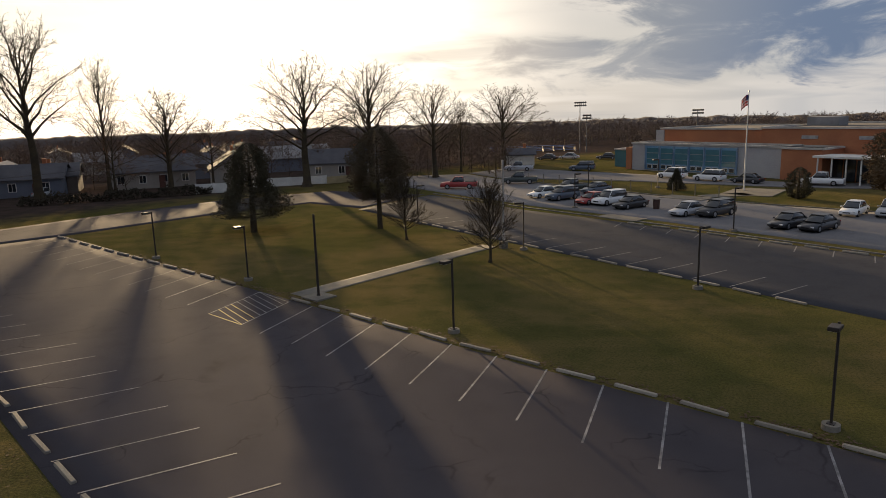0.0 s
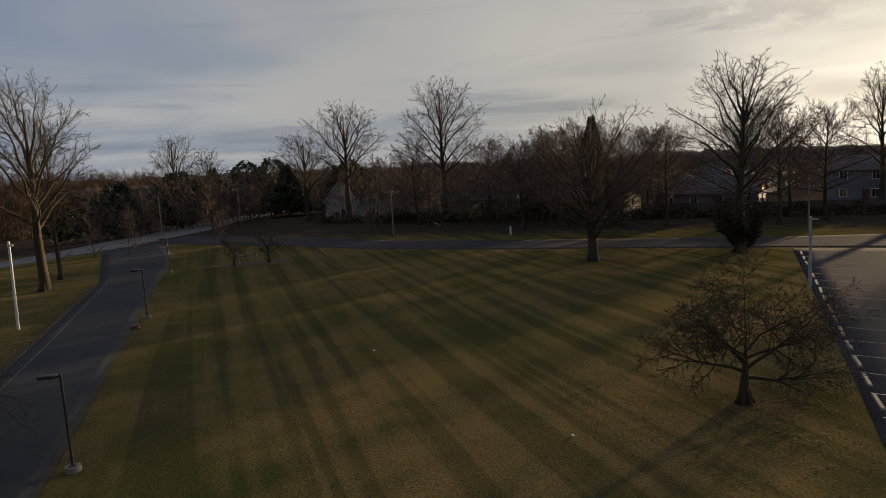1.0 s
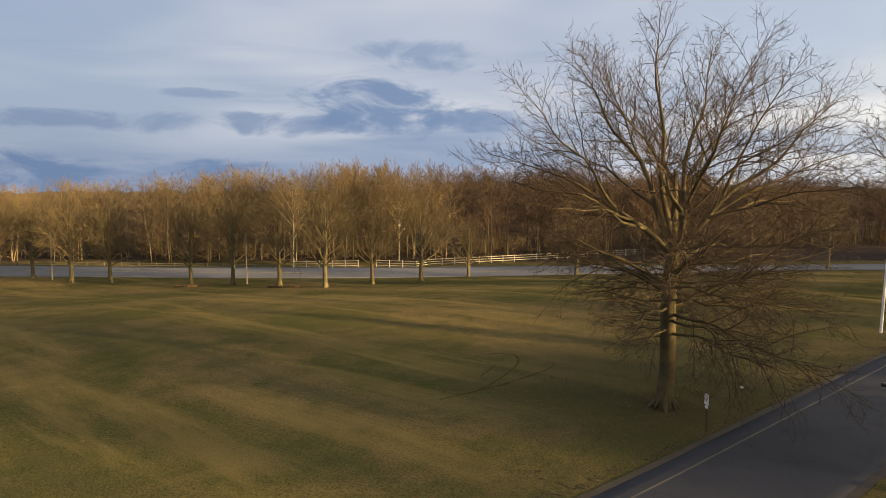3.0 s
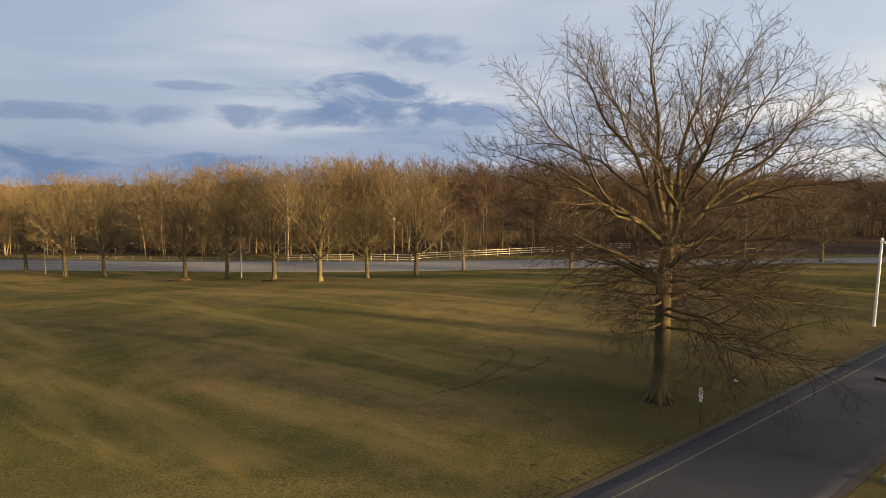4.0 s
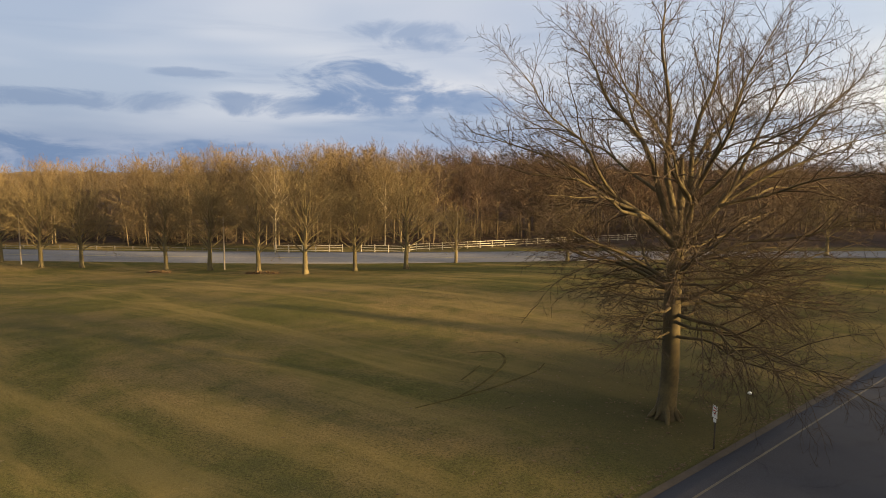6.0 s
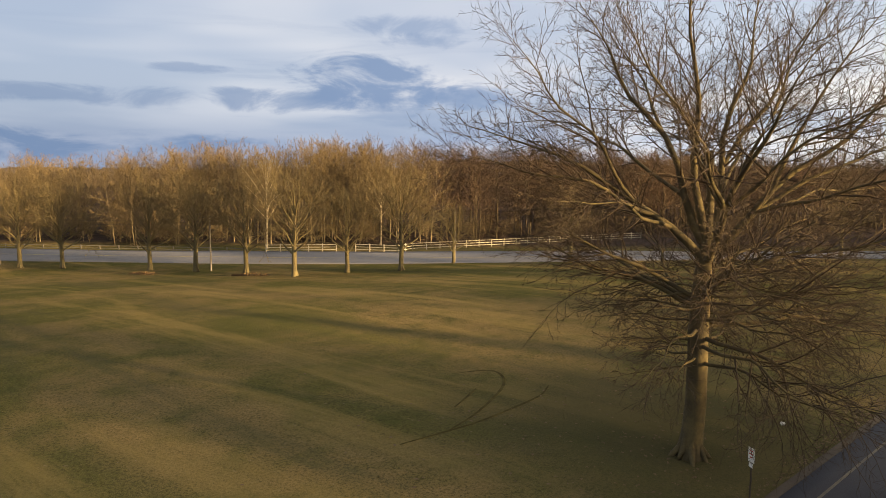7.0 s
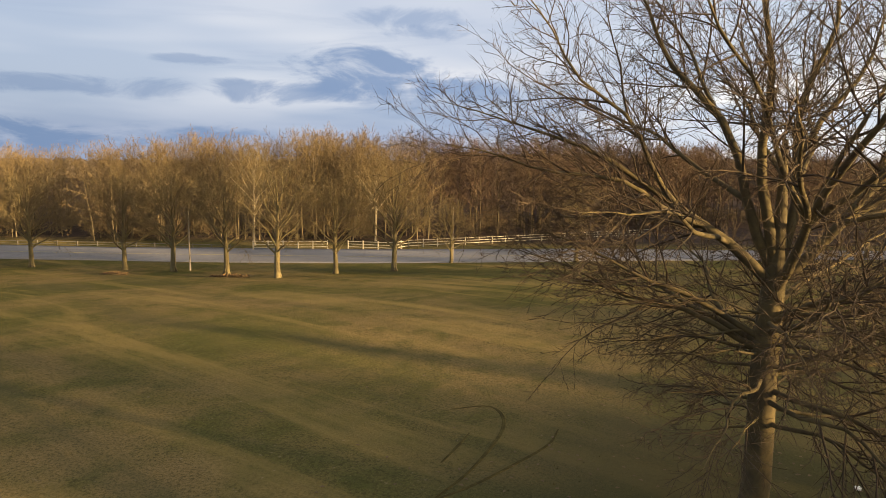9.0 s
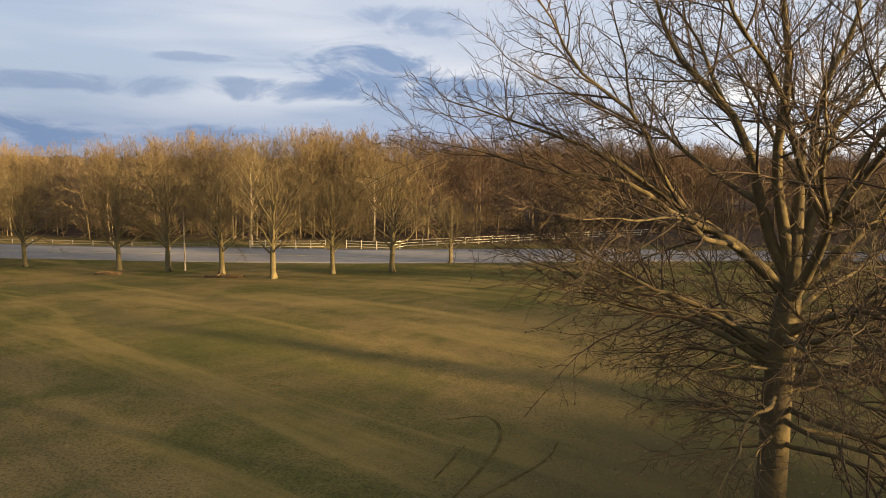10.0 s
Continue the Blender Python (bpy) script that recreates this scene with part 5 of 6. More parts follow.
evergreen("cedar_tree", 37.2, 82.0, 8.4, 2.9, 1.2, EGG, 7, 14000, "dark evergreen tree beside the school lot", NEEDLE_RUST, 0.2, 0.2)
for k, (x, y, h, w) in enumerate(((-150, -24, 11, 4), (-158, -14, 12, 4.5), (-160, 0, 12.5, 4.5), (-152, 8, 11, 4), (-172, 6, 13, 5), (-168, -28, 12, 5), (-146, 18, 10, 4), (-120, 52, 10, 4), (-95, 50, 9, 3.4), (-182, -8, 13, 5), (-175, -40, 12, 5), (-158, 22, 11, 4))):
    evergreen("pine_tree", x, y, h, w, 1.0, (EGG, CONE)[k % 3 == 0], 20 + k, 3600, "dark evergreen pine behind the houses", size=0.75, trunk=0.25, group="dark pines round the grounds")


def hedge(a, b, high, wide, seed, label, blade=1.0, material=None):
    r = np.random.RandomState(seed)
    a, b = np.array(a), np.array(b)
    run = np.linalg.norm(b - a)
    n = int(run * 130)
    f = r.uniform(0, 1, n)
    side = np.array([-(b - a)[1], (b - a)[0]]) / run
    lump = 0.75 + 0.35 * np.sin(f * run * 1.3 + seed) * np.sin(f * run * 0.47)
    off = r.uniform(-1, 1, n) * wide / 2 * lump
    P = a + (b - a) * f[:, None] + side * off[:, None]
    z = ground_z(P[:, 0], P[:, 1]) + r.uniform(0, 1, n) ** 0.7 * high * lump
    P = np.column_stack([P, z])
    o, s = r.normal(0, 0.2 * blade, (n, 3)), r.normal(0, 0.1 * blade, (n, 3))
    V = np.stack([P - s, P + o * 0.5 + s * 0.6, P + o, P + o * 0.45 - s * 1.2], 1).reshape(-1, 3)
    tagged(place("hedge", raw_mesh("hedge", V, np.arange(len(V)).reshape(-1, 4)), material or mat("hedge_twigs", (0.055, 0.042, 0.026), (0.035, 0.03, 0.018), 0.5, 4, 0.95, 0)), label, "hedge")


hedge((-96, 47), (-72, 80), 1.7, 2.2, 1, "dark unclipped winter hedge along the lane")
hedge((-70, 84), (-49, 97), 1.6, 1.8, 2, "dark clumpy hedge below the houses")
hedge((-128, 12), (-108, 34), 1.8, 2.4, 3, "dark hedge along the lane by the white house")
hedge((-118, 22), (-100, 44), 2.4, 3.0, 4, "tangled dark brush along the lane")
RUSHES = mat("dry_rushes", (0.17, 0.105, 0.050), (0.11, 0.07, 0.035), 0.8, 5, 0.95, 0)
hedge((-44.6, -79.5), (-42.0, -83.5), 0.32, 1.0, 5, "dry brown rushes along the roadside ditch", 0.5, RUSHES)
hedge((-36.2, -93.0), (-34.4, -96.0), 0.3, 1.0, 6, "dry brown rushes along the roadside ditch", 0.5, RUSHES)


# ---- houses ----
def window(parent, x, y, z, w, h, turn, panes=2):
    """A framed window on a wall; local x runs along the wall, y out of it."""
    win = part("window", box(B(), x, y, z, w + 0.16, 0.06, h + 0.16, turn, 0.01), WHITE_PAINT, parent)
    o = Matrix.Rotation(radians(turn), 3, "Z") @ Vector((0, -0.035, 0))
    for k in range(panes):
        c = Matrix.Rotation(radians(turn), 3, "Z") @ Vector(((k - (panes - 1) / 2) * w / panes, 0, 0))
        part("pane", box(B(), x + o.x + c.x, y + o.y + c.y, z, w / panes - 0.06, 0.02, h, turn), GLASS, win)


def house(x, y, turn, long, deep, eaves, ridge, wall, roof, label, detail=True, gable=None, dormer=False):
    """A gabled house; the ridge runs along its local x."""
    root = thing("house", x, y, gz(x, y), turn, label, "house", "houses beyond the lane")
    a, d = long / 2, deep / 2
    part("wall", box(B(), 0, 0, eaves / 2 - 0.3, long, deep, eaves + 0.6), wall, root)
    for s in (-1, 1):
        bm = B()
        v = [bm.verts.new(p) for p in ((s * a, -d, eaves), (s * a, d, eaves), (s * a, 0, ridge - 0.12), (s * (a - 0.25), -d, eaves), (s * (a - 0.25), d, eaves), (s * (a - 0.25), 0, ridge - 0.12))]
        for f in ((0, 1, 2), (3, 5, 4), (0, 3, 4, 1), (1, 4, 5, 2), (2, 5, 3, 0)):
            bm.faces.new([v[i] for i in f])
        part("gable", bm, gable or wall, root)
    rf = None
    for s in (-1, 1):
        bm = B()
        e, t = 0.4, 0.16
        slope = (ridge - eaves) / d
        p = [(-a - e, s * (d + e), eaves - e * slope), (a + e, s * (d + e), eaves - e * slope), (a + e, 0, ridge), (-a - e, 0, ridge)]
        lo = [bm.verts.new(q) for q in p]
        hi = [bm.verts.new((q[0], q[1], q[2] + t)) for q in p]
        bm.faces.new(lo)
        bm.faces.new(list(reversed(hi)))
        for i in range(4):
            bm.faces.new((lo[i], hi[i], hi[(i + 1) % 4], lo[(i + 1) % 4]))
        rf = part("roof", bm, roof, root)
    part("chimney", box(B(), a * 0.35, 0.2, ridge + 0.25, 0.6, 0.5, 1.3, 0, 0.02), BRICK, rf)
    if detail:
        for s in (-1, 1):
            for k in range(max(2, int(long / 3.2))):
                wx = -a + long * (k + 0.5) / max(2, int(long / 3.2))
                for st in range(2 if eaves > 4 else 1):
                    window(root, wx, s * (d + 0.02), 1.5 + 2.7 * st, 1.0, 1.15, 0 if s < 0 else 180)
            window(root, s * (a + 0.02), 0, 1.5 if eaves < 4 else 4.0, 0.9, 1.2, 90 * s)
        dr = part("door", box(B(), a * 0.2, -d - 0.03, 1.0, 0.95, 0.08, 2.05, 0, 0.01), mat("door_paint", (0.12, 0.05, 0.035), None, 1, 9, 0.6, 0.1), root)
        part("door_handle", box(B(), a * 0.2 + 0.35, -d - 0.09, 1.0, 0.04, 0.05, 0.12, 0, 0.008), METAL_PALE, dr)
    return root


house(-98, 71.5, 43, 15, 8, 2.6, 5.0, SIDING_BLUE, ROOF_GREY, "low blue-grey house with a yellow gable and dark roof", True, SIDING_YELLOW)
house(-88.0, 92.5, 25, 9, 8, 5.0, 6.9, SIDING_BLUE, ROOF_GREY, "two-storey blue-grey house beyond the lane")
house(-79.0, 99.0, 25, 9, 8, 2.7, 4.6, SIDING_BLUE, ROOF_GREY, "single-storey blue-grey house wing")
house(-65.5, 109.5, 32, 13, 8, 2.7, 4.6, SIDING_WHITE, ROOF_GREY, "low pale house with a grey roof")
house(-52, 112, 118, 10, 8, 2.8, 5.4, SIDING_WHITE, ROOF_GREY, "pale house with its gable to the lane")
house(-135, 17, 174, 9, 6.2, 3.6, 7.4, SIDING_WHITE, ROOF_GREY, "steep-gabled pale house behind dark hedges")
house(-132, 22, 174, 7, 5, 2.4, 3.8, SIDING_WHITE, ROOF_GREY, "low pale annexe beside the gabled house")
house(-122, 42, 50, 12, 7, 2.6, 4.6, mat("dim_siding", (0.16, 0.13, 0.11)), ROOF_GREY, "low brown house behind the trees")
house(-108, 56, 40, 13, 8, 2.6, 4.4, mat("dim_siding", (0.16, 0.13, 0.11)), ROOF_GREY, "low brown house with a dark roof")
house(-36, 122, 10, 12, 8, 2.7, 4.8, SIDING_WHITE, ROOF_GREY, "pale low house behind a white fence")
house(-5.5, 140, 5, 5.5, 4.5, 2.2, 3.2, WHITE_PAINT, ROOF_GREY, "small white shed beyond the school lot", False)
rng = random.Random(12)
walls = (SIDING_WHITE, SIDING_BLUE, mat("dim_siding", (0.16, 0.13, 0.11)), SIDING_WHITE)
for k in range(46):
    az = radians(rng.uniform(14, 70))
    d = 135 + 14 * (k // 4) + rng.uniform(-8, 8)
    house(-math.sin(az) * d, math.cos(az) * d, rng.choice((30, 35, 120, 125)) + rng.uniform(-6, 6), rng.uniform(9, 14), 8, 2.7, rng.uniform(4.3, 5.2), walls[k % 4], ROOF_GREY if k % 5 else ROOF_FLAT, "small house in the town beyond the lane", False)


def panel_fence(a, b, high, material, label, step=2.4):
    a, b = Vector(a), Vector(b)
    run = (b - a).length
    turn = math.degrees(math.atan2((b - a).y, (b - a).x))
    root = thing("fence", a.x, a.y, gz(*a), turn, label, "fence")
    n = max(1, int(run / step))
    for k in range(n + 1):
        part("post", box(B(), run * k / n, 0, high / 2 + 0.02, 0.1, 0.1, high + 0.1, 0, 0.01), material, root)
    for k in range(n):
        part("panel", box(B(), run * (k + 0.5) / n, 0, high / 2, run / n - 0.1, 0.04, high - 0.08, 0, 0.008), material, root)


panel_fence((-51.2, 96.5), (-46.5, 98.4), 1.5, WHITE_PAINT, "white panel fence beside the lane")
panel_fence((-45.5, 104), (-35.2, 109), 1.4, WHITE_PAINT, "white panel fence behind the lane")
panel_fence((-35.0, 108.6), (-31, 111.5), 1.2, mat("tan_fence", (0.42, 0.33, 0.18), None, 0.5, 8, 0.9, 0.2), "tan picket fence behind the lane", 0.8)
panel_fence((-100, 60), (-77, 86), 1.3, mat("grey_fence", (0.12, 0.10, 0.085), None, 0.5, 8, 0.95, 0.2), "weathered grey board fence along the gardens", 2.0)
# added yellow boxes standing in for glowing reflections beyond the lane
for x, y, w in ((-119, 32.4, 1.6), (-116, 37.6, 1.2)):
    sgn = thing("glint_box", x, y, gz(x, y), 100, "pale sunlit utility cabinet beside the lane", "cabinet")
    part("body", box(B(), 0, 0, 1.0, w, 0.8, 2.0, 0, 0.03), SIDING_YELLOW, sgn)
    part("lid", box(B(), 0, 0, 2.04, w + 0.08, 0.88, 0.08, 0, 0.02), SIDING_WHITE, sgn)
m = thing("marker_post", -87.1, 32.7, gz(-87.1, 32.7), 0, "short white marker post at the lane", "post")
part("shaft", box(B(), 0, 0, 0.5, 0.2, 0.2, 1.1, 0, 0.02), WHITE_PAINT, m)
part("cap", box(B(), 0, 0, 1.08, 0.24, 0.24, 0.06, 0, 0.02), WHITE_PAINT, m)

# mulched bed with a low post rail in the west corner
bm = B()
bmesh.ops.create_circle(bm, cap_ends=True, segments=28, radius=1.0, matrix=pose(-83.2, -0.4, 0.012, 0, 0, 80) @ Matrix.Diagonal((4.6, 2.0, 1, 1)))
tagged(part("mulch_bed", bm, SOIL), "oval bed of dark mulch in the lawn", "bed", kind="structure")
bench = thing("post_rail", -84.6, -1.0, 0, 85, "low weathered timber post-and-rail feature in the bed", "rail")
for k in (-1.0, 0, 1.0):
    part("post", box(B(), k, 0, 0.55, 0.22, 0.22, 1.2, 0, 0.02), WOOD_POLE, bench)
part("rail", box(B(), 0, 0, 0.75, 2.0, 0.1, 0.18, 0, 0.015), WOOD_POLE, bench)
drain = thing("drain_box", -54.2, -8.9, 0, 0, "small rusty drain box at the drive's edge", "drain")
part("body", box(B(), 0, 0, 0.1, 0.7, 0.5, 0.3, 0, 0.03), mat("rust", (0.16, 0.075, 0.04), None, 2, 9, 0.9, 0.3), drain)
part("grate", box(B(), 0, 0, 0.26, 0.6, 0.4, 0.03, 0, 0.005), METAL_DARK, drain)


# ---- utility poles and wires ----
def utility_pole(x, y, high, turn, arm=True, r=0.13, material=WOOD_POLE):
    root = thing("utility_pole", x, y, gz(x, y), turn, "weathered wooden utility pole carrying wires", "pole", "utility poles along the roads")
    part("shaft", rod(B(), (0, 0, -0.3), (0, 0, high), r, r * 0.7, 10), material, root)
    if arm:
        a = part("crossarm", box(B(), 0, 0, high - 0.35, 2.3, 0.1, 0.12, 0, 0.01), material, root)
        for k in (-1.0, -0.4, 0.4, 1.0):
            part("insulator", rod(B(), (k, 0, high - 0.29), (k, 0, high - 0.12), 0.05, 0.035, 8), METAL_PALE, a)
    return x, y, gz(x, y) + high - 0.2


def wires(tops, label, drops=(0.0, 0.5)):
    for drop in drops:
        cu = bpy.data.curves.new("wire", "CURVE")
        cu.dimensions, cu.bevel_depth, cu.bevel_resolution = "3D", 0.018, 1
        sp = cu.splines.new("POLY")
        pts = []
        for a, b in zip(tops, tops[1:]):
            for k in range(13):
                f = k / 12
                p = Vector(a).lerp(Vector(b), f)
                pts.append((p.x, p.y, p.z - drop - 4 * f * (1 - f) * 0.7, 1))
        sp.points.add(len(pts) - 1)
        for q, p in zip(sp.points, pts):
            q.co = p
        ob = new("wire", cu)
        cu.materials.append(METAL_DARK)
        tagged(ob, label, "wire")


road_tops = [utility_pole(x, y, 7.2, t, False, 0.11) for x, y, t in ((-10, -133, 45), (-24.0, -117.5, 45), (-43.4, -92.6, 45), (-73.0, -78.3, 50), (-103, -49, 50), (-121, -14, 60))]
wires(road_tops, "thin dark overhead wire along the main road")
lane_tops = [utility_pole(x, y, h, t) for x, y, h, t in ((-138, -2, 7, 60), (-100.1, 19.6, 6.4, 55), (-108, 40, 6.0, 50), (-64.6, 59.5, 5.5, 40), (-44, 99.5, 7.0, 50), (-20, 122, 7.2, 80))]
wires(lane_tops, "thin dark overhead wire along the lane")


# ---- road fences ----
def rail_fence(points, rails, high, material, label, step=2.4):
    root = None
    for a, b in zip(points, points[1:]):
        a, b = Vector(a), Vector(b)
        run = (b - a).length
        root = thing("rail_fence", a.x, a.y, gz(*a), 0, label, "fence", "fences along the main road")
        n = max(1, round(run / step))
        za = gz(*a)
        pts = [a.lerp(b, k / n) for k in range(n + 1)]
        for p in pts:
            part("post", box(B(), p.x - a.x, p.y - a.y, gz(*p) - za + high / 2, 0.13, 0.13, high + 0.2, 45, 0.01), material, root)
        for p, q in zip(pts, pts[1:]):
            for k in range(rails):
                h = high * (0.28 + 0.66 * k / max(1, rails - 1))
                u, v = Vector((p.x - a.x, p.y - a.y, gz(*p) - za + h)), Vector((q.x - a.x, q.y - a.y, gz(*q) - za + h))
                m = Matrix.Translation((u + v) / 2) @ (v - u).to_track_quat("X", "Z").to_matrix().to_4x4() @ Matrix.Diagonal(((v - u).length, 0.04, 0.085, 1))
                bm = B()
                bmesh.ops.create_cube(bm, size=1, matrix=m)
                part("rail", bm, material, root)


FENCE_WHITE = mat("fence_paint", (0.40, 0.36, 0.27), (0.31, 0.27, 0.20), 0.6, 6, 0.7, 0.1)
rail_fence([(-58.9, -107.5), (-68.2, -101.5)], 3, 1.25, FENCE_WHITE, "white three-rail fence along the main road")
rail_fence([(-70.8, -99.8), (-75.2, -94.2), (-79, -95.2)], 3, 1.25, FENCE_WHITE, "white three-rail fence turning at a gateway")
rail_fence([(-79, -95.2), (-98, -89.6), (-125, -81.8)], 3, 1.25, FENCE_WHITE, "long white three-rail fence along the main road")
rail_fence([(0, -163), (-23.8, -142.8), (-44.2, -123), (-56.5, -110)], 2, 0.6, mat("old_rail", (0.13, 0.118, 0.10), None, 0.5, 6, 0.8, 0.1), "low weathered guard rail along the main road", 3.0)


# ---- cars ----
def car(x, y, turn, paint, kind="sedan", label="", z=0.03):
    """A car: lofted body and cabin, glass, wheels with rims, lamps. It faces its local +x."""
    dims = {"sedan": (4.6, 1.78, 1.42), "suv": (4.7, 1.88, 1.72), "pickup": (5.6, 1.95, 1.82)}
    long, wide, high = dims[kind]
    root = thing("car", x, y, gz(x, y) + z, turn, label, "car", "parked cars")
    root.scale = (0.94, 0.94, 0.94)
    hw, belt = wide / 2, high * 0.58
    def loft(name, rings, material, parent, smooth=True):
        bm = B()
        rows = [[bm.verts.new(p) for p in ring] for ring in rings]
        for a, b in zip(rows, rows[1:]):
            for i in range(len(a)):
                j = (i + 1) % len(a)
                bm.faces.new((a[i], a[j], b[j], b[i]))
        bm.faces.new(list(reversed(rows[0])))
        bm.faces.new(rows[-1])
        bmesh.ops.recalc_face_normals(bm, faces=bm.faces)
        return part(name, bm, material, parent, smooth=smooth)
    def ring(px, w, lo, hi, tuck=0.9):
        return [(px, -w, lo + 0.12), (px, -w * 0.96, lo), (px, w * 0.96, lo), (px, w, lo + 0.12), (px, w, (lo + hi) / 2 + 0.08), (px, w * tuck, hi), (px, -w * tuck, hi), (px, -w, (lo + hi) / 2 + 0.08)]
    L = long / 2
    hood = belt * (0.93 if kind != "sedan" else 0.90)
    if kind == "sedan":
        prof = [(-L, 0.80, 0.38, belt * 0.82), (-L + 0.12, 0.94, 0.24, belt * 0.98), (-L * 0.5, 1.0, 0.2, belt), (0, 1.0, 0.2, belt), (L * 0.42, 1.0, 0.2, belt * 0.98), (L * 0.75, 0.98, 0.2, hood * 0.93), (L - 0.15, 0.9, 0.24, hood * 0.82), (L, 0.72, 0.36, hood * 0.66)]
        cab = [(-L * 0.78, 0.80, belt - 0.04, belt + 0.02), (-L * 0.42, 0.86, belt - 0.04, high - 0.04), (-L * 0.05, 0.86, belt - 0.04, high), (L * 0.12, 0.86, belt - 0.04, high - 0.03), (L * 0.48, 0.82, belt - 0.05, belt + 0.0)]
    elif kind == "suv":
        prof = [(-L, 0.84, 0.42, belt * 0.95), (-L + 0.1, 0.96, 0.28, belt), (0, 1.0, 0.25, belt), (L * 0.45, 1.0, 0.25, belt * 0.98), (L * 0.8, 0.98, 0.25, hood * 0.96), (L - 0.12, 0.92, 0.28, hood * 0.86), (L, 0.76, 0.4, hood * 0.7)]
        cab = [(-L * 0.98, 0.82, belt - 0.04, belt + 0.05), (-L * 0.86, 0.86, belt - 0.04, high - 0.05), (0, 0.87, belt - 0.04, high), (L * 0.14, 0.86, belt - 0.04, high - 0.04), (L * 0.44, 0.83, belt - 0.05, belt + 0.0)]
    else:
        prof = [(-L, 0.9, 0.5, belt * 0.96), (-L + 0.08, 0.97, 0.36, belt), (-L * 0.2, 1.0, 0.34, belt), (L * 0.4, 1.0, 0.34, belt), (L * 0.82, 0.98, 0.34, hood * 0.98), (L - 0.1, 0.94, 0.36, hood * 0.92), (L, 0.84, 0.48, hood * 0.75)]
        cab = [(-L * 0.28, 0.84, belt - 0.04, belt + 0.04), (-L * 0.22, 0.86, belt - 0.04, high - 0.04), (L * 0.08, 0.86, belt - 0.04, high), (L * 0.2, 0.85, belt - 0.04, high - 0.04), (L * 0.46, 0.82, belt - 0.05, belt + 0.0)]
    body = loft("body", [ring(a, hw * w, lo, hi) for a, w, lo, hi in prof], paint, root)
    cabin = loft("glasshouse", [ring(a, hw * w, lo, hi, 0.80) for a, w, lo, hi in cab], GLASS, root)
    x0, x1 = cab[1][0], cab[-2][0]
    part("roof", box(B(), (x0 + x1) / 2, 0, high - 0.005, x1 - x0 + 0.12, hw * 1.38, 0.07, 0, 0.03), paint, root)
    for s in (-1, 1):
        for px, top in ((cab[0][0] + 0.1, cab[1][0] + 0.02), ((x0 + x1) / 2 + 0.02, (x0 + x1) / 2), (cab[-1][0] - 0.08, x1 + 0.02)):
            part("pillar", rod(B(), (px, s * hw * 0.84, belt - 0.02), (top, s * hw * 0.70, high - 0.03), 0.045, 0.04, 6), paint, root)
        part("mirror", box(B(), L * 0.36, s * (hw + 0.08), belt + 0.06, 0.14, 0.2, 0.13, 0, 0.03), paint, root)
        part("headlight", box(B(), L - 0.10, s * hw * 0.66, hood * 0.72, 0.16, 0.34, 0.13, s * -14, 0.03), LAMP_CLEAR, root)
        part("taillight", box(B(), -L + 0.06, s * hw * 0.74, belt * 0.82, 0.12, 0.3, 0.16, s * 12, 0.03), LAMP_RED, root)
        for px in (-L * 0.58, L * 0.62):
            rad = 0.33 if kind == "sedan" else 0.38
            tyre = part("wheel", rod(B(), (px, s * (hw - 0.2), rad), (px, s * (hw + 0.01), rad), rad, None, 20), TYRE, root)
            part("rim", rod(B(), (px, s * (hw + 0.0), rad), (px, s * (hw + 0.025), rad), rad * 0.64, rad * 0.55, 14), RIM, tyre)
    part("bumper", box(B(), L - 0.02, 0, 0.42, 0.12, wide * 0.82, 0.16, 0, 0.04), paint, root)
    part("grille", box(B(), L + 0.01, 0, hood * 0.6, 0.06, wide * 0.42, 0.14, 0, 0.02), TYRE, root)
    if kind == "pickup":
        part("bed", box(B(), -L * 0.64, 0, belt + 0.005, L * 0.62, wide * 0.78, 0.02), TYRE, root, "dark open load bed")


def paint(name, c):
    return mat(name, c, tuple(k * 0.9 for k in c), 0.5, 4, 0.32, 0.0, 0.0, third=tuple(k * 0.93 for k in c), spec=0.6)


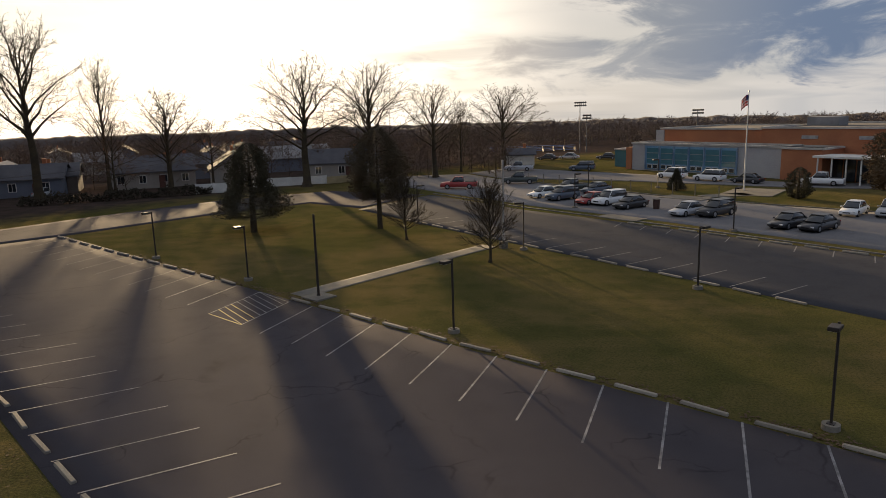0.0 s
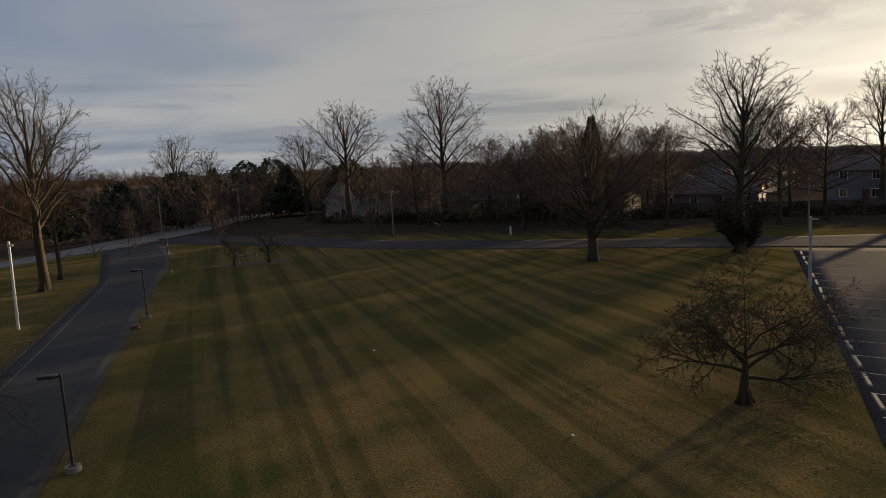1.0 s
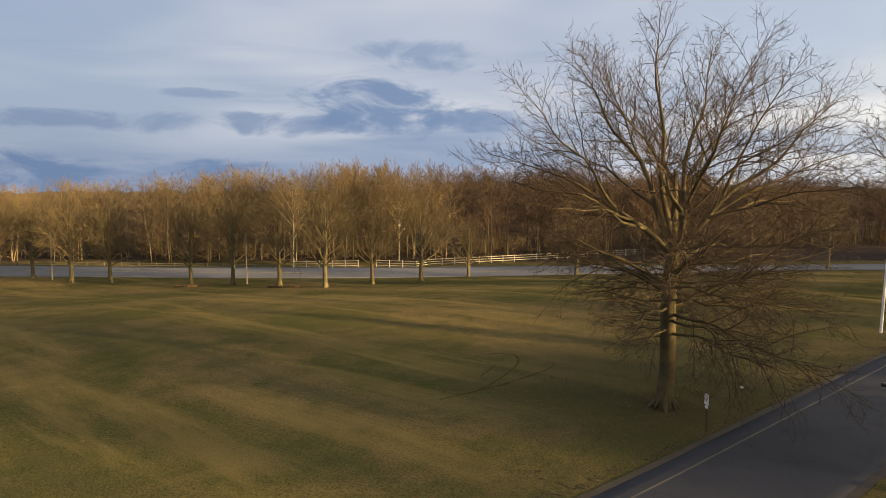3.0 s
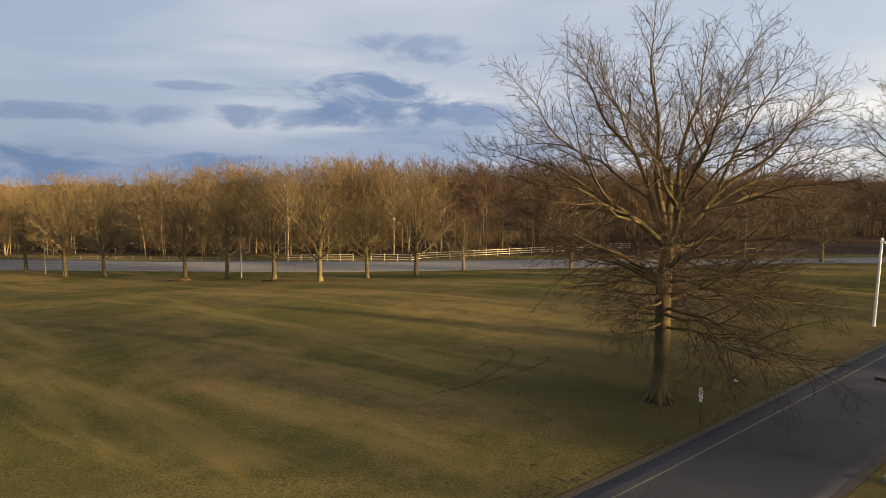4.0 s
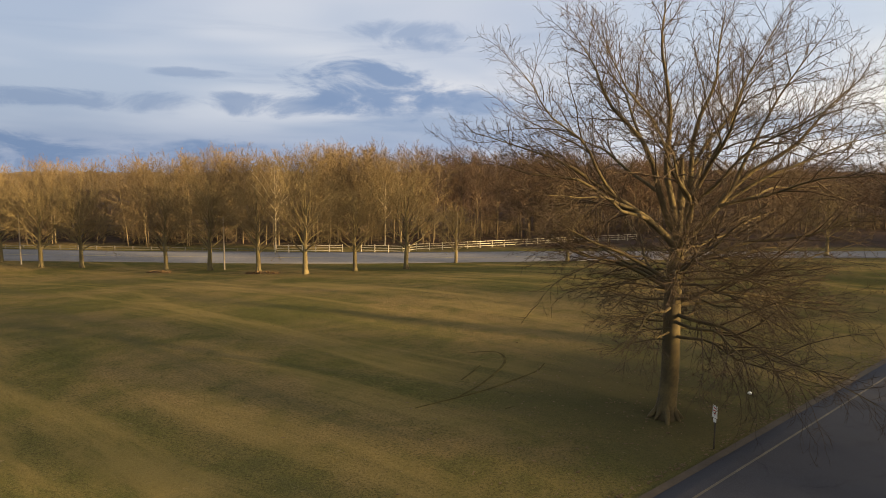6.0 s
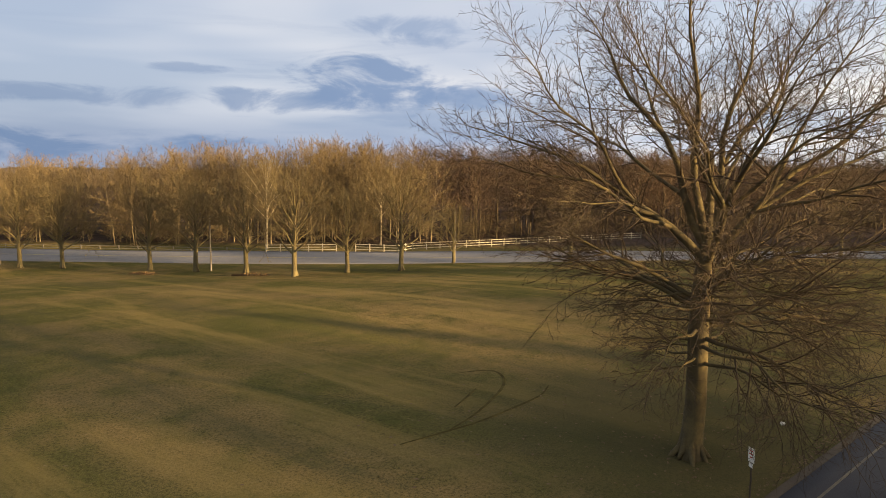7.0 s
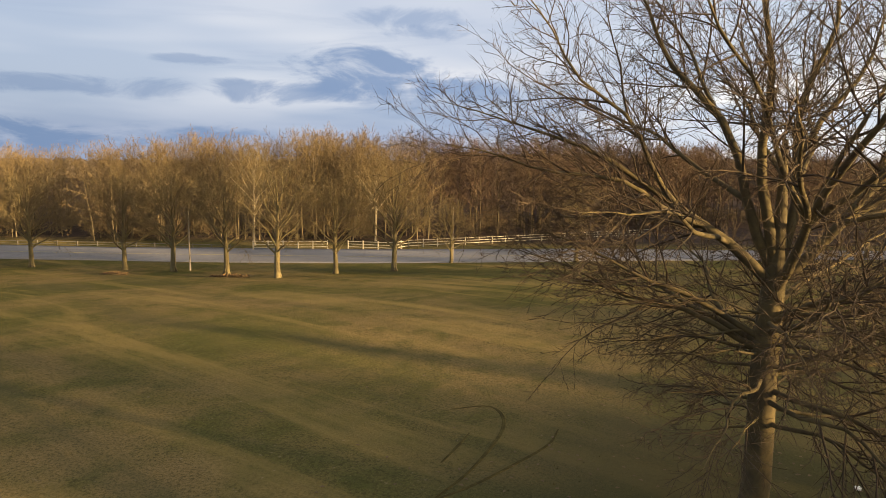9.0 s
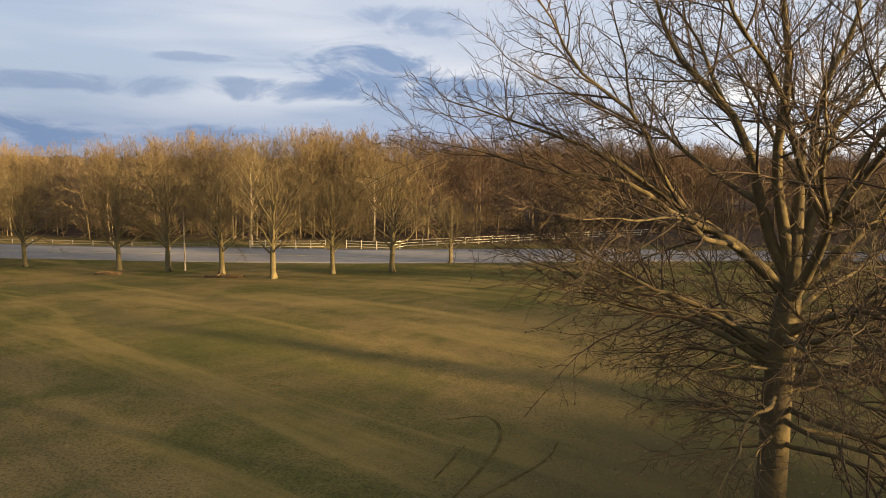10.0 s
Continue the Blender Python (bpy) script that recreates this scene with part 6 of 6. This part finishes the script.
SILVER, WHITE, BLACK, BLUE, RED, GREEN = paint("silver_paint", (0.42, 0.43, 0.44)), paint("white_car_paint", (0.74, 0.74, 0.72)), paint("black_paint", (0.018, 0.018, 0.02)), paint("blue_grey_paint", (0.06, 0.08, 0.11)), paint("red_paint", (0.30, 0.025, 0.02)), paint("dark_green_paint", (0.035, 0.045, 0.04))
for x, y, turn, col, kind, label in (
        (-0.6, 88.6, 222, WHITE, "sedan", "white sedan parked in the school lot"), (1.7, 86.0, 222, BLUE, "suv", "dark blue-grey estate car parked in the school lot"), (5.0, 82.0, 222, RED, "sedan", "dark red sedan parked in the school lot"),
        (6.9, 81.2, 222, WHITE, "suv", "white off-road car parked in the school lot"), (8.9, 78.3, 222, BLACK, "sedan", "dark grey sedan parked in the school lot"), (13.9, 72.9, 222, SILVER, "sedan", "silver sedan parked by the verge"),
        (16.5, 72.2, 222, BLACK, "suv", "black off-road car with silver trim by the verge"), (21.1, 65.2, 222, BLACK, "sedan", "dark grey saloon parked by the verge"), (23.1, 63.7, 222, BLACK, "sedan", "black saloon parked by the verge"),
        (29.3, 72.3, 232, WHITE, "sedan", "white saloon parked at the kerb"), (32.2, 71.2, 232, SILVER, "suv", "silver car parked at the kerb"), (-12.6, 99.4, 182, RED, "pickup", "bright red pickup truck"), (-4.2, 105, 178, GREEN, "pickup", "dark pickup truck in the school lot"),
        (-5.2, 126.5, 180, SILVER, "pickup", "silver pickup beyond the lot"), (5.9, 125, 170, BLUE, "suv", "dark car at the far kerb"), (3.0, 94.0, 222, GREEN, "pickup", "dark grey pickup in the school lot"), (6.2, 92.6, 222, BLUE, "sedan", "dark sedan in the school lot"),
        (35.4, 97.8, 150, WHITE, "pickup", "white pickup truck at the school kerb"), (22.9, 105.2, 138, WHITE, "suv", "white car at the school kerb"), (18.5, 109.6, 138, WHITE, "suv", "white car parked before the glass front"), (27.2, 101.9, 138, BLACK, "sedan", "black car at the school kerb"),
        (0, 152, 160, BLACK, "sedan", "dark car far beyond the lot"), (4.5, 154, 160, SILVER, "sedan", "silver car far beyond the lot"), (12.2, 151, 170, BLACK, "sedan", "black car by the sports field"), (-75.5, 96.0, 100, SILVER, "sedan", "pale car parked beside a house")):
    car(x, y, turn, col, kind, label)

# ---- school ----
SCHOOL = thing("school", 14.5, 126.2, 0, -46.3, "low brick school with a blue glass front and flat roofs", "building")


def block(name, x0, x1, y0, y1, high, material, label=""):
    return part(name, box(B(), (x0 + x1) / 2, (y0 + y1) / 2, high / 2 - 0.4, x1 - x0, y1 - y0, high + 0.8), material, SCHOOL, label)


ROOF_GRAVEL = mat("dark_roof_gravel", (0.10, 0.09, 0.082), None, 0.4, 6, 0.95, 0.2)
COPING = mat("pale_metal_coping", (0.50, 0.47, 0.42), None, 0.4, 5, 0.6, 0.05)


def coping(parent, x0, x1, y0, y1, high, material=COPING):
    """Dark flat roof behind a raised metal edge."""
    roof = part("roof", box(B(), (x0 + x1) / 2, (y0 + y1) / 2, high + 0.01, x1 - x0 - 0.3, y1 - y0 - 0.3, 0.06), ROOF_GRAVEL, parent, "dark gravelled flat roof")
    for cx, cy, sx, sy in (((x0 + x1) / 2, y0, x1 - x0 + 0.2, 0.34), ((x0 + x1) / 2, y1, x1 - x0 + 0.2, 0.34), (x0, (y0 + y1) / 2, 0.34, y1 - y0), (x1, (y0 + y1) / 2, 0.34, y1 - y0)):
        part("roof_edge", box(B(), cx, cy, high + 0.14, sx, sy, 0.28, 0, 0.02), material, roof, "pale metal roof edge")


w = block("wall", 0, 27.2, 0, 4.9, 4.4, STUCCO_GREY, "grey block wall")
coping(w, 0, 27.2, 0, 4.9, 4.4)
front = part("glass_front", box(B(), 11.5, -0.06, 2.2, 17.0, 0.1, 3.9), mat("blue_panels", (0.15, 0.29, 0.42), (0.12, 0.24, 0.36), 0.3, 3, 0.35, 0.0), SCHOOL, "blue panelled glass front")
for k in range(6):
    cx = 3.0 + 2.83 * (k + 0.5)
    part("pane", box(B(), cx, -0.14, 2.55, 2.3, 0.05, 2.5), GLASS_BLUE, front, "tall blue-green glazing")
    for q in (-0.58, 0.58):
        f = part("window_frame", box(B(), cx + q, -0.15, 0.75, 0.95, 0.06, 0.7, 0, 0.01), WHITE_PAINT, front)
        part("pane", box(B(), cx + q, -0.19, 0.75, 0.8, 0.02, 0.55), GLASS, f)
    for z in (2.0, 3.0):
        part("transom", box(B(), cx, -0.18, z, 2.3, 0.05, 0.07), METAL_PALE, front)
for k in range(7):
    part("fin", box(B(), 3.0 + 2.83 * k, -0.22, 2.2, 0.12, 0.3, 4.0, 0, 0.01), mat("blue_fin", (0.26, 0.37, 0.50), None, 0.5, 4, 0.4, 0), front)
bw = block("wall", 27.2, 33.0, -0.8, 4.9, 4.3, BRICK, "red brick wall")
coping(bw, 27.2, 33.0, -0.8, 4.9, 4.3)
e = block("entrance", 33.0, 41.5, 1.5, 4.9, 3.6, BRICK, "glazed entrance under a pale canopy")
part("canopy", box(B(), 37, -0.6, 3.55, 8.6, 4.6, 0.28, 0, 0.03), WHITE_PAINT, e, "flat pale canopy")
for k in range(5):
    part("post", box(B(), 33.3 + k * 1.85, -2.6, 1.7, 0.16, 0.16, 3.4, 0, 0.01), WHITE_PAINT, e)
    part("door", box(B(), 33.9 + k * 1.7, 1.42, 1.5, 1.5, 0.08, 2.9, 0, 0.01), GLASS, e)
bw2 = block("wall", 41.5, 60.0, 0.5, 4.9, 4.2, BRICK, "red brick wall")
coping(bw2, 41.5, 60.0, 0.5, 4.9, 4.2)
u1 = block("upper_wall", 0.5, 20.5, 7.0, 26, 6.6, BRICK, "tall orange-red brick hall")
coping(u1, 0.5, 20.5, 7.0, 26, 6.6)
part("end_panel", box(B(), 0.45, 6.9, 5.5, 1.6, 0.3, 2.0), STUCCO_GREY, u1)
u2 = block("upper_wall", 20.5, 60, 5.2, 30, 6.9, BRICK, "tall red brick hall")
coping(u2, 20.5, 60, 5.2, 30, 6.9)
for k in (28, 36, 44):
    part("louvre", box(B(), k, 5.14, 5.7, 2.4, 0.1, 0.5, 0, 0.02), METAL_PALE, u2)
for cx, wd in ((24.0, 5.0), (52.0, 6.0)):
    part("plant_room", box(B(), cx, 18, 7.6, wd, 3.0, 1.5, 0, 0.04), ROOF_FLAT, u2)
for cx in (34.5, 39.5):
    v = part("roof_fan", rod(B(), (cx, 16, 6.8), (cx, 16, 7.6), 0.8, 0.8, 14), METAL_PALE, u2)
    part("cowl", rod(B(), (cx, 16, 7.6), (cx, 16, 8.1), 1.0, 0.75, 14), METAL_PALE, v)
low = block("side_wing", -6.5, -1.2, 3, 10, 3.0, GLASS_BLUE, "low green-glazed side wing")
coping(low, -6.5, -1.2, 3, 10, 3.0)
part("brick_pier", box(B(), -0.6, 1.0, 1.7, 1.2, 2.4, 4.2), BRICK, SCHOOL)

flag = thing("flagpole", 24.45, 92.85, 0, 0, "tall white flagpole with a small limp flag", "flagpole")
part("shaft", rod(B(), (0, 0, -0.2), (0, 0, 12.2), 0.11, 0.05, 12), WHITE_PAINT, flag)
part("ball", bmesh_ball := rod(B(), (0, 0, 12.2), (0, 0, 12.4), 0.09, 0.05, 10), METAL_PALE, flag)
for k in range(7):
    bm = B()
    rows = []
    for i in range(7):
        f = i / 6
        rows.append([bm.verts.new((-0.06 - f * 0.75, 0.10 * math.sin(f * 7 + q), 11.9 - 0.19 * (k + q) - f * f * 0.65)) for q in (0, 1)])
    for a, b in zip(rows, rows[1:]):
        bm.faces.new((a[0], b[0], b[1], a[1]))
    part("stripe", bm, mat("flag_red", (0.5, 0.07, 0.06), None, 2, 9, 0.8, 0) if k % 2 == 0 else WHITE_PAINT, flag)
bm = B()
vs = [bm.verts.new(q) for q in ((-0.05, -0.03, 11.92), (-0.40, 0.03, 11.75), (-0.40, 0.03, 11.15), (-0.05, -0.03, 11.32))]
bm.faces.new(vs)
part("canton", bm, mat("flag_blue", (0.03, 0.05, 0.16), None, 2, 9, 0.8, 0), flag)


MAST_GREY = mat("dull_mast_steel", (0.16, 0.155, 0.15), None, 0.8, 6, 0.7, 0.05)


def floodlight(x, y, high, wide):
    root = thing("floodlight_mast", x, y, gz(x, y), 10, "tall steel sports field floodlight mast", "mast", "floodlight masts")
    part("shaft", rod(B(), (0, 0, -0.3), (0, 0, high), 0.15, 0.09, 10), MAST_GREY, root)
    for z in (0, 0.7):
        bar = part("crossbar", box(B(), 0, 0, high - z, wide, 0.12, 0.12, 0, 0.01), MAST_GREY, root)
        for k in range(6):
            part("lamp", rod(B(), (wide * (k / 5 - 0.5), -0.1, high - z + 0.05), (wide * (k / 5 - 0.5), -0.45, high - z - 0.1), 0.16, 0.26, 10), MAST_GREY, bar)


floodlight(8.1, 184.5, 12.6, 2.6)
floodlight(9.9, 187, 9.4, 1.8)
floodlight(36.0, 181, 10.0, 2.4)
bl = thing("bleachers", -4, 196, gz(-4, 196), 8, "long blue stepped bleachers by the sports field", "bleachers")
for k in range(4):
    part("step", box(B(), 0, k * 0.8, 0.3 + k * 0.35, 24, 0.75, 0.12), mat("blue_bleacher", (0.08, 0.14, 0.28), None, 0.5, 4, 0.6, 0), bl)
for k in range(9):
    part("frame", box(B(), -11.5 + k * 2.9, 1.2, 0.55, 0.1, 3.2, 1.2), METAL_DARK, bl)
bin_ = thing("litter_bin", 11.5, 77.4, 0, 0, "brown litter bin on the verge", "bin")
part("body", rod(B(), (0, 0, 0), (0, 0, 1.0), 0.33, 0.38, 14), mat("brown_bin", (0.09, 0.05, 0.04), None, 2, 9, 0.8, 0.1), bin_)
part("rim", rod(B(), (0, 0, 1.0), (0, 0, 1.08), 0.42, 0.42, 14), METAL_DARK, bin_)

# ---- distance: town trees, woods, ridges ----
rng = random.Random(41)
spots = []
for k in range(600):
    az = rng.uniform(-34, 132)
    d = 125 + 330 * rng.random() ** 0.8
    x, y = -math.sin(radians(az)) * d, math.cos(radians(az)) * d
    if az < 12 and d < 215 or az > 100 and d < 190:
        continue
    top = float(np.interp(az, (-34, 5, 60, 85, 110, 132), (-0.021, -0.0205, -0.019, -0.012, -0.006, 0.004)))
    h = 11.1 + top * d - gz(x, y)
    spots.append((x, y, max(4.5, h * rng.uniform(0.72, 1.06))))
woods("town_trees", spots, 500, "bare dark trees scattered through the town", mat("town_twigs", (0.135, 0.092, 0.068), (0.095, 0.068, 0.052), 0.05, 1.0, 0.95, 0), BARK, 1.25, CHEAP)
spots = []
# a dense belt behind the school field and the nearer gardens
for k in range(760):
    az = rng.uniform(-42, 62)
    d = rng.uniform(225, 330) if az < 11 else rng.uniform(140, 300)
    x, y = -math.sin(radians(az)) * d, math.cos(radians(az)) * d
    h = 11.1 + float(np.interp(az, (-42, -20, 0, 12, 40, 62), (-0.014, -0.016, -0.016, -0.020, -0.021, -0.02))) * d - gz(x, y)
    spots.append((x, y, max(4.0, h * rng.uniform(0.7, 1.05))))
# twig colour lightened to carry the distance haze
woods("tree_belt", spots, 560, "brown bare belt of trees behind the school field", mat("belt_twigs", (0.13, 0.098, 0.080), (0.10, 0.076, 0.064), 0.05, 1.0, 0.95, 0), BARK_WOODS, 1.5, CHEAP)
spots = []
for x0, x1, y0, y1, n in ((-58, -6, 116, 160, 90), (-112, -58, 70, 128, 70)):
    for k in range(n):
        spots.append((rng.uniform(x0, x1), rng.uniform(y0, y1), rng.uniform(5, 8.5)))
spots = [p for p in spots if p[0] * 0.79 - p[1] * -0.61 > -200 and p[1] > 62 - p[0] * 0.55]
woods("garden_trees", spots, 580, "bare garden trees and shrubs between the houses", mat("town_twigs", (0.135, 0.092, 0.068)), BARK, 1.3, CHEAP)
spots = []
for k in range(260):
    az, d = rng.uniform(56, 104), rng.uniform(104, 175)
    x, y = -math.sin(radians(az)) * d, math.cos(radians(az)) * d
    if x < -106 and y < 14:
        x -= 34
    spots.append((x, y, rng.uniform(6, 11.5)))
woods("lane_woods", spots, 600, "dense dark bare trees and brush beyond the lane", mat("town_twigs", (0.135, 0.092, 0.068)), BARK, 1.2, CHEAP)


def ridge(name, a0, a1, d, tops, colour, seed, label):
    """A far wooded ridge: a long rough-topped bank between two azimuths."""
    r = np.random.RandomState(seed)
    n = 420
    az = np.radians(np.linspace(a0, a1, n))
    t = np.interp(np.linspace(a0, a1, n), *tops)
    rough = np.convolve(r.normal(0, 1, n + 8), np.ones(5) / 5, "same")[4:-4] * 0.0008 + r.normal(0, 1, n) * 0.0004
    V = []
    for k, (dd, f) in enumerate(((d, -0.05), (d * 1.01, 0.55), (d * 1.03, 0.9), (d * 1.06, 1.0))):
        x, y = -np.sin(az) * dd, np.cos(az) * dd
        low = 11.1 - 0.034 * dd
        z = low + (11.1 + (t + rough * (1 + 0.4 * k)) * dd - low) * f
        V.append(np.stack([x, y, z], 1))
    V = np.concatenate(V)
    i = np.arange(4 * n).reshape(4, n)
    Q = np.stack([i[:-1, :-1], i[:-1, 1:], i[1:, 1:], i[1:, :-1]], -1).reshape(-1, 4)
    tagged(place(name, raw_mesh(name, V, Q, smooth=True), mat("ridge_" + name, colour, tuple(k * 0.7 for k in colour), 0.01, 0.12, 0.98, 0.0)), label, "woods", kind="structure")


ridge("backdrop_ridge", -60, 140, 620, ((-60, -20, 0, 22, 30, 60, 90, 110, 140), (-0.018, -0.019, -0.0195, -0.0195, -0.021, -0.018, -0.010, -0.005, 0.0)), (0.10, 0.08, 0.072), 3, "far wooded ridge in winter brown")
ridge("backdrop_woods", 96, 196, 225, ((96, 118, 130, 150, 170, 196), (-0.018, -0.016, -0.010, -0.012, -0.014, -0.014)), (0.075, 0.055, 0.036), 4, "solid far side of the bare woodland")
ridge("backdrop_belt", -46, 13, 335, ((-46, -30, 0, 13), (-0.020, -0.022, -0.0225, -0.024)), (0.115, 0.09, 0.078), 8, "solid far side of the tree belt")
ridge("backdrop_back", 196, 300, 480, ((196, 300), (-0.012, -0.015)), (0.09, 0.075, 0.06), 5, "far wooded skyline behind")
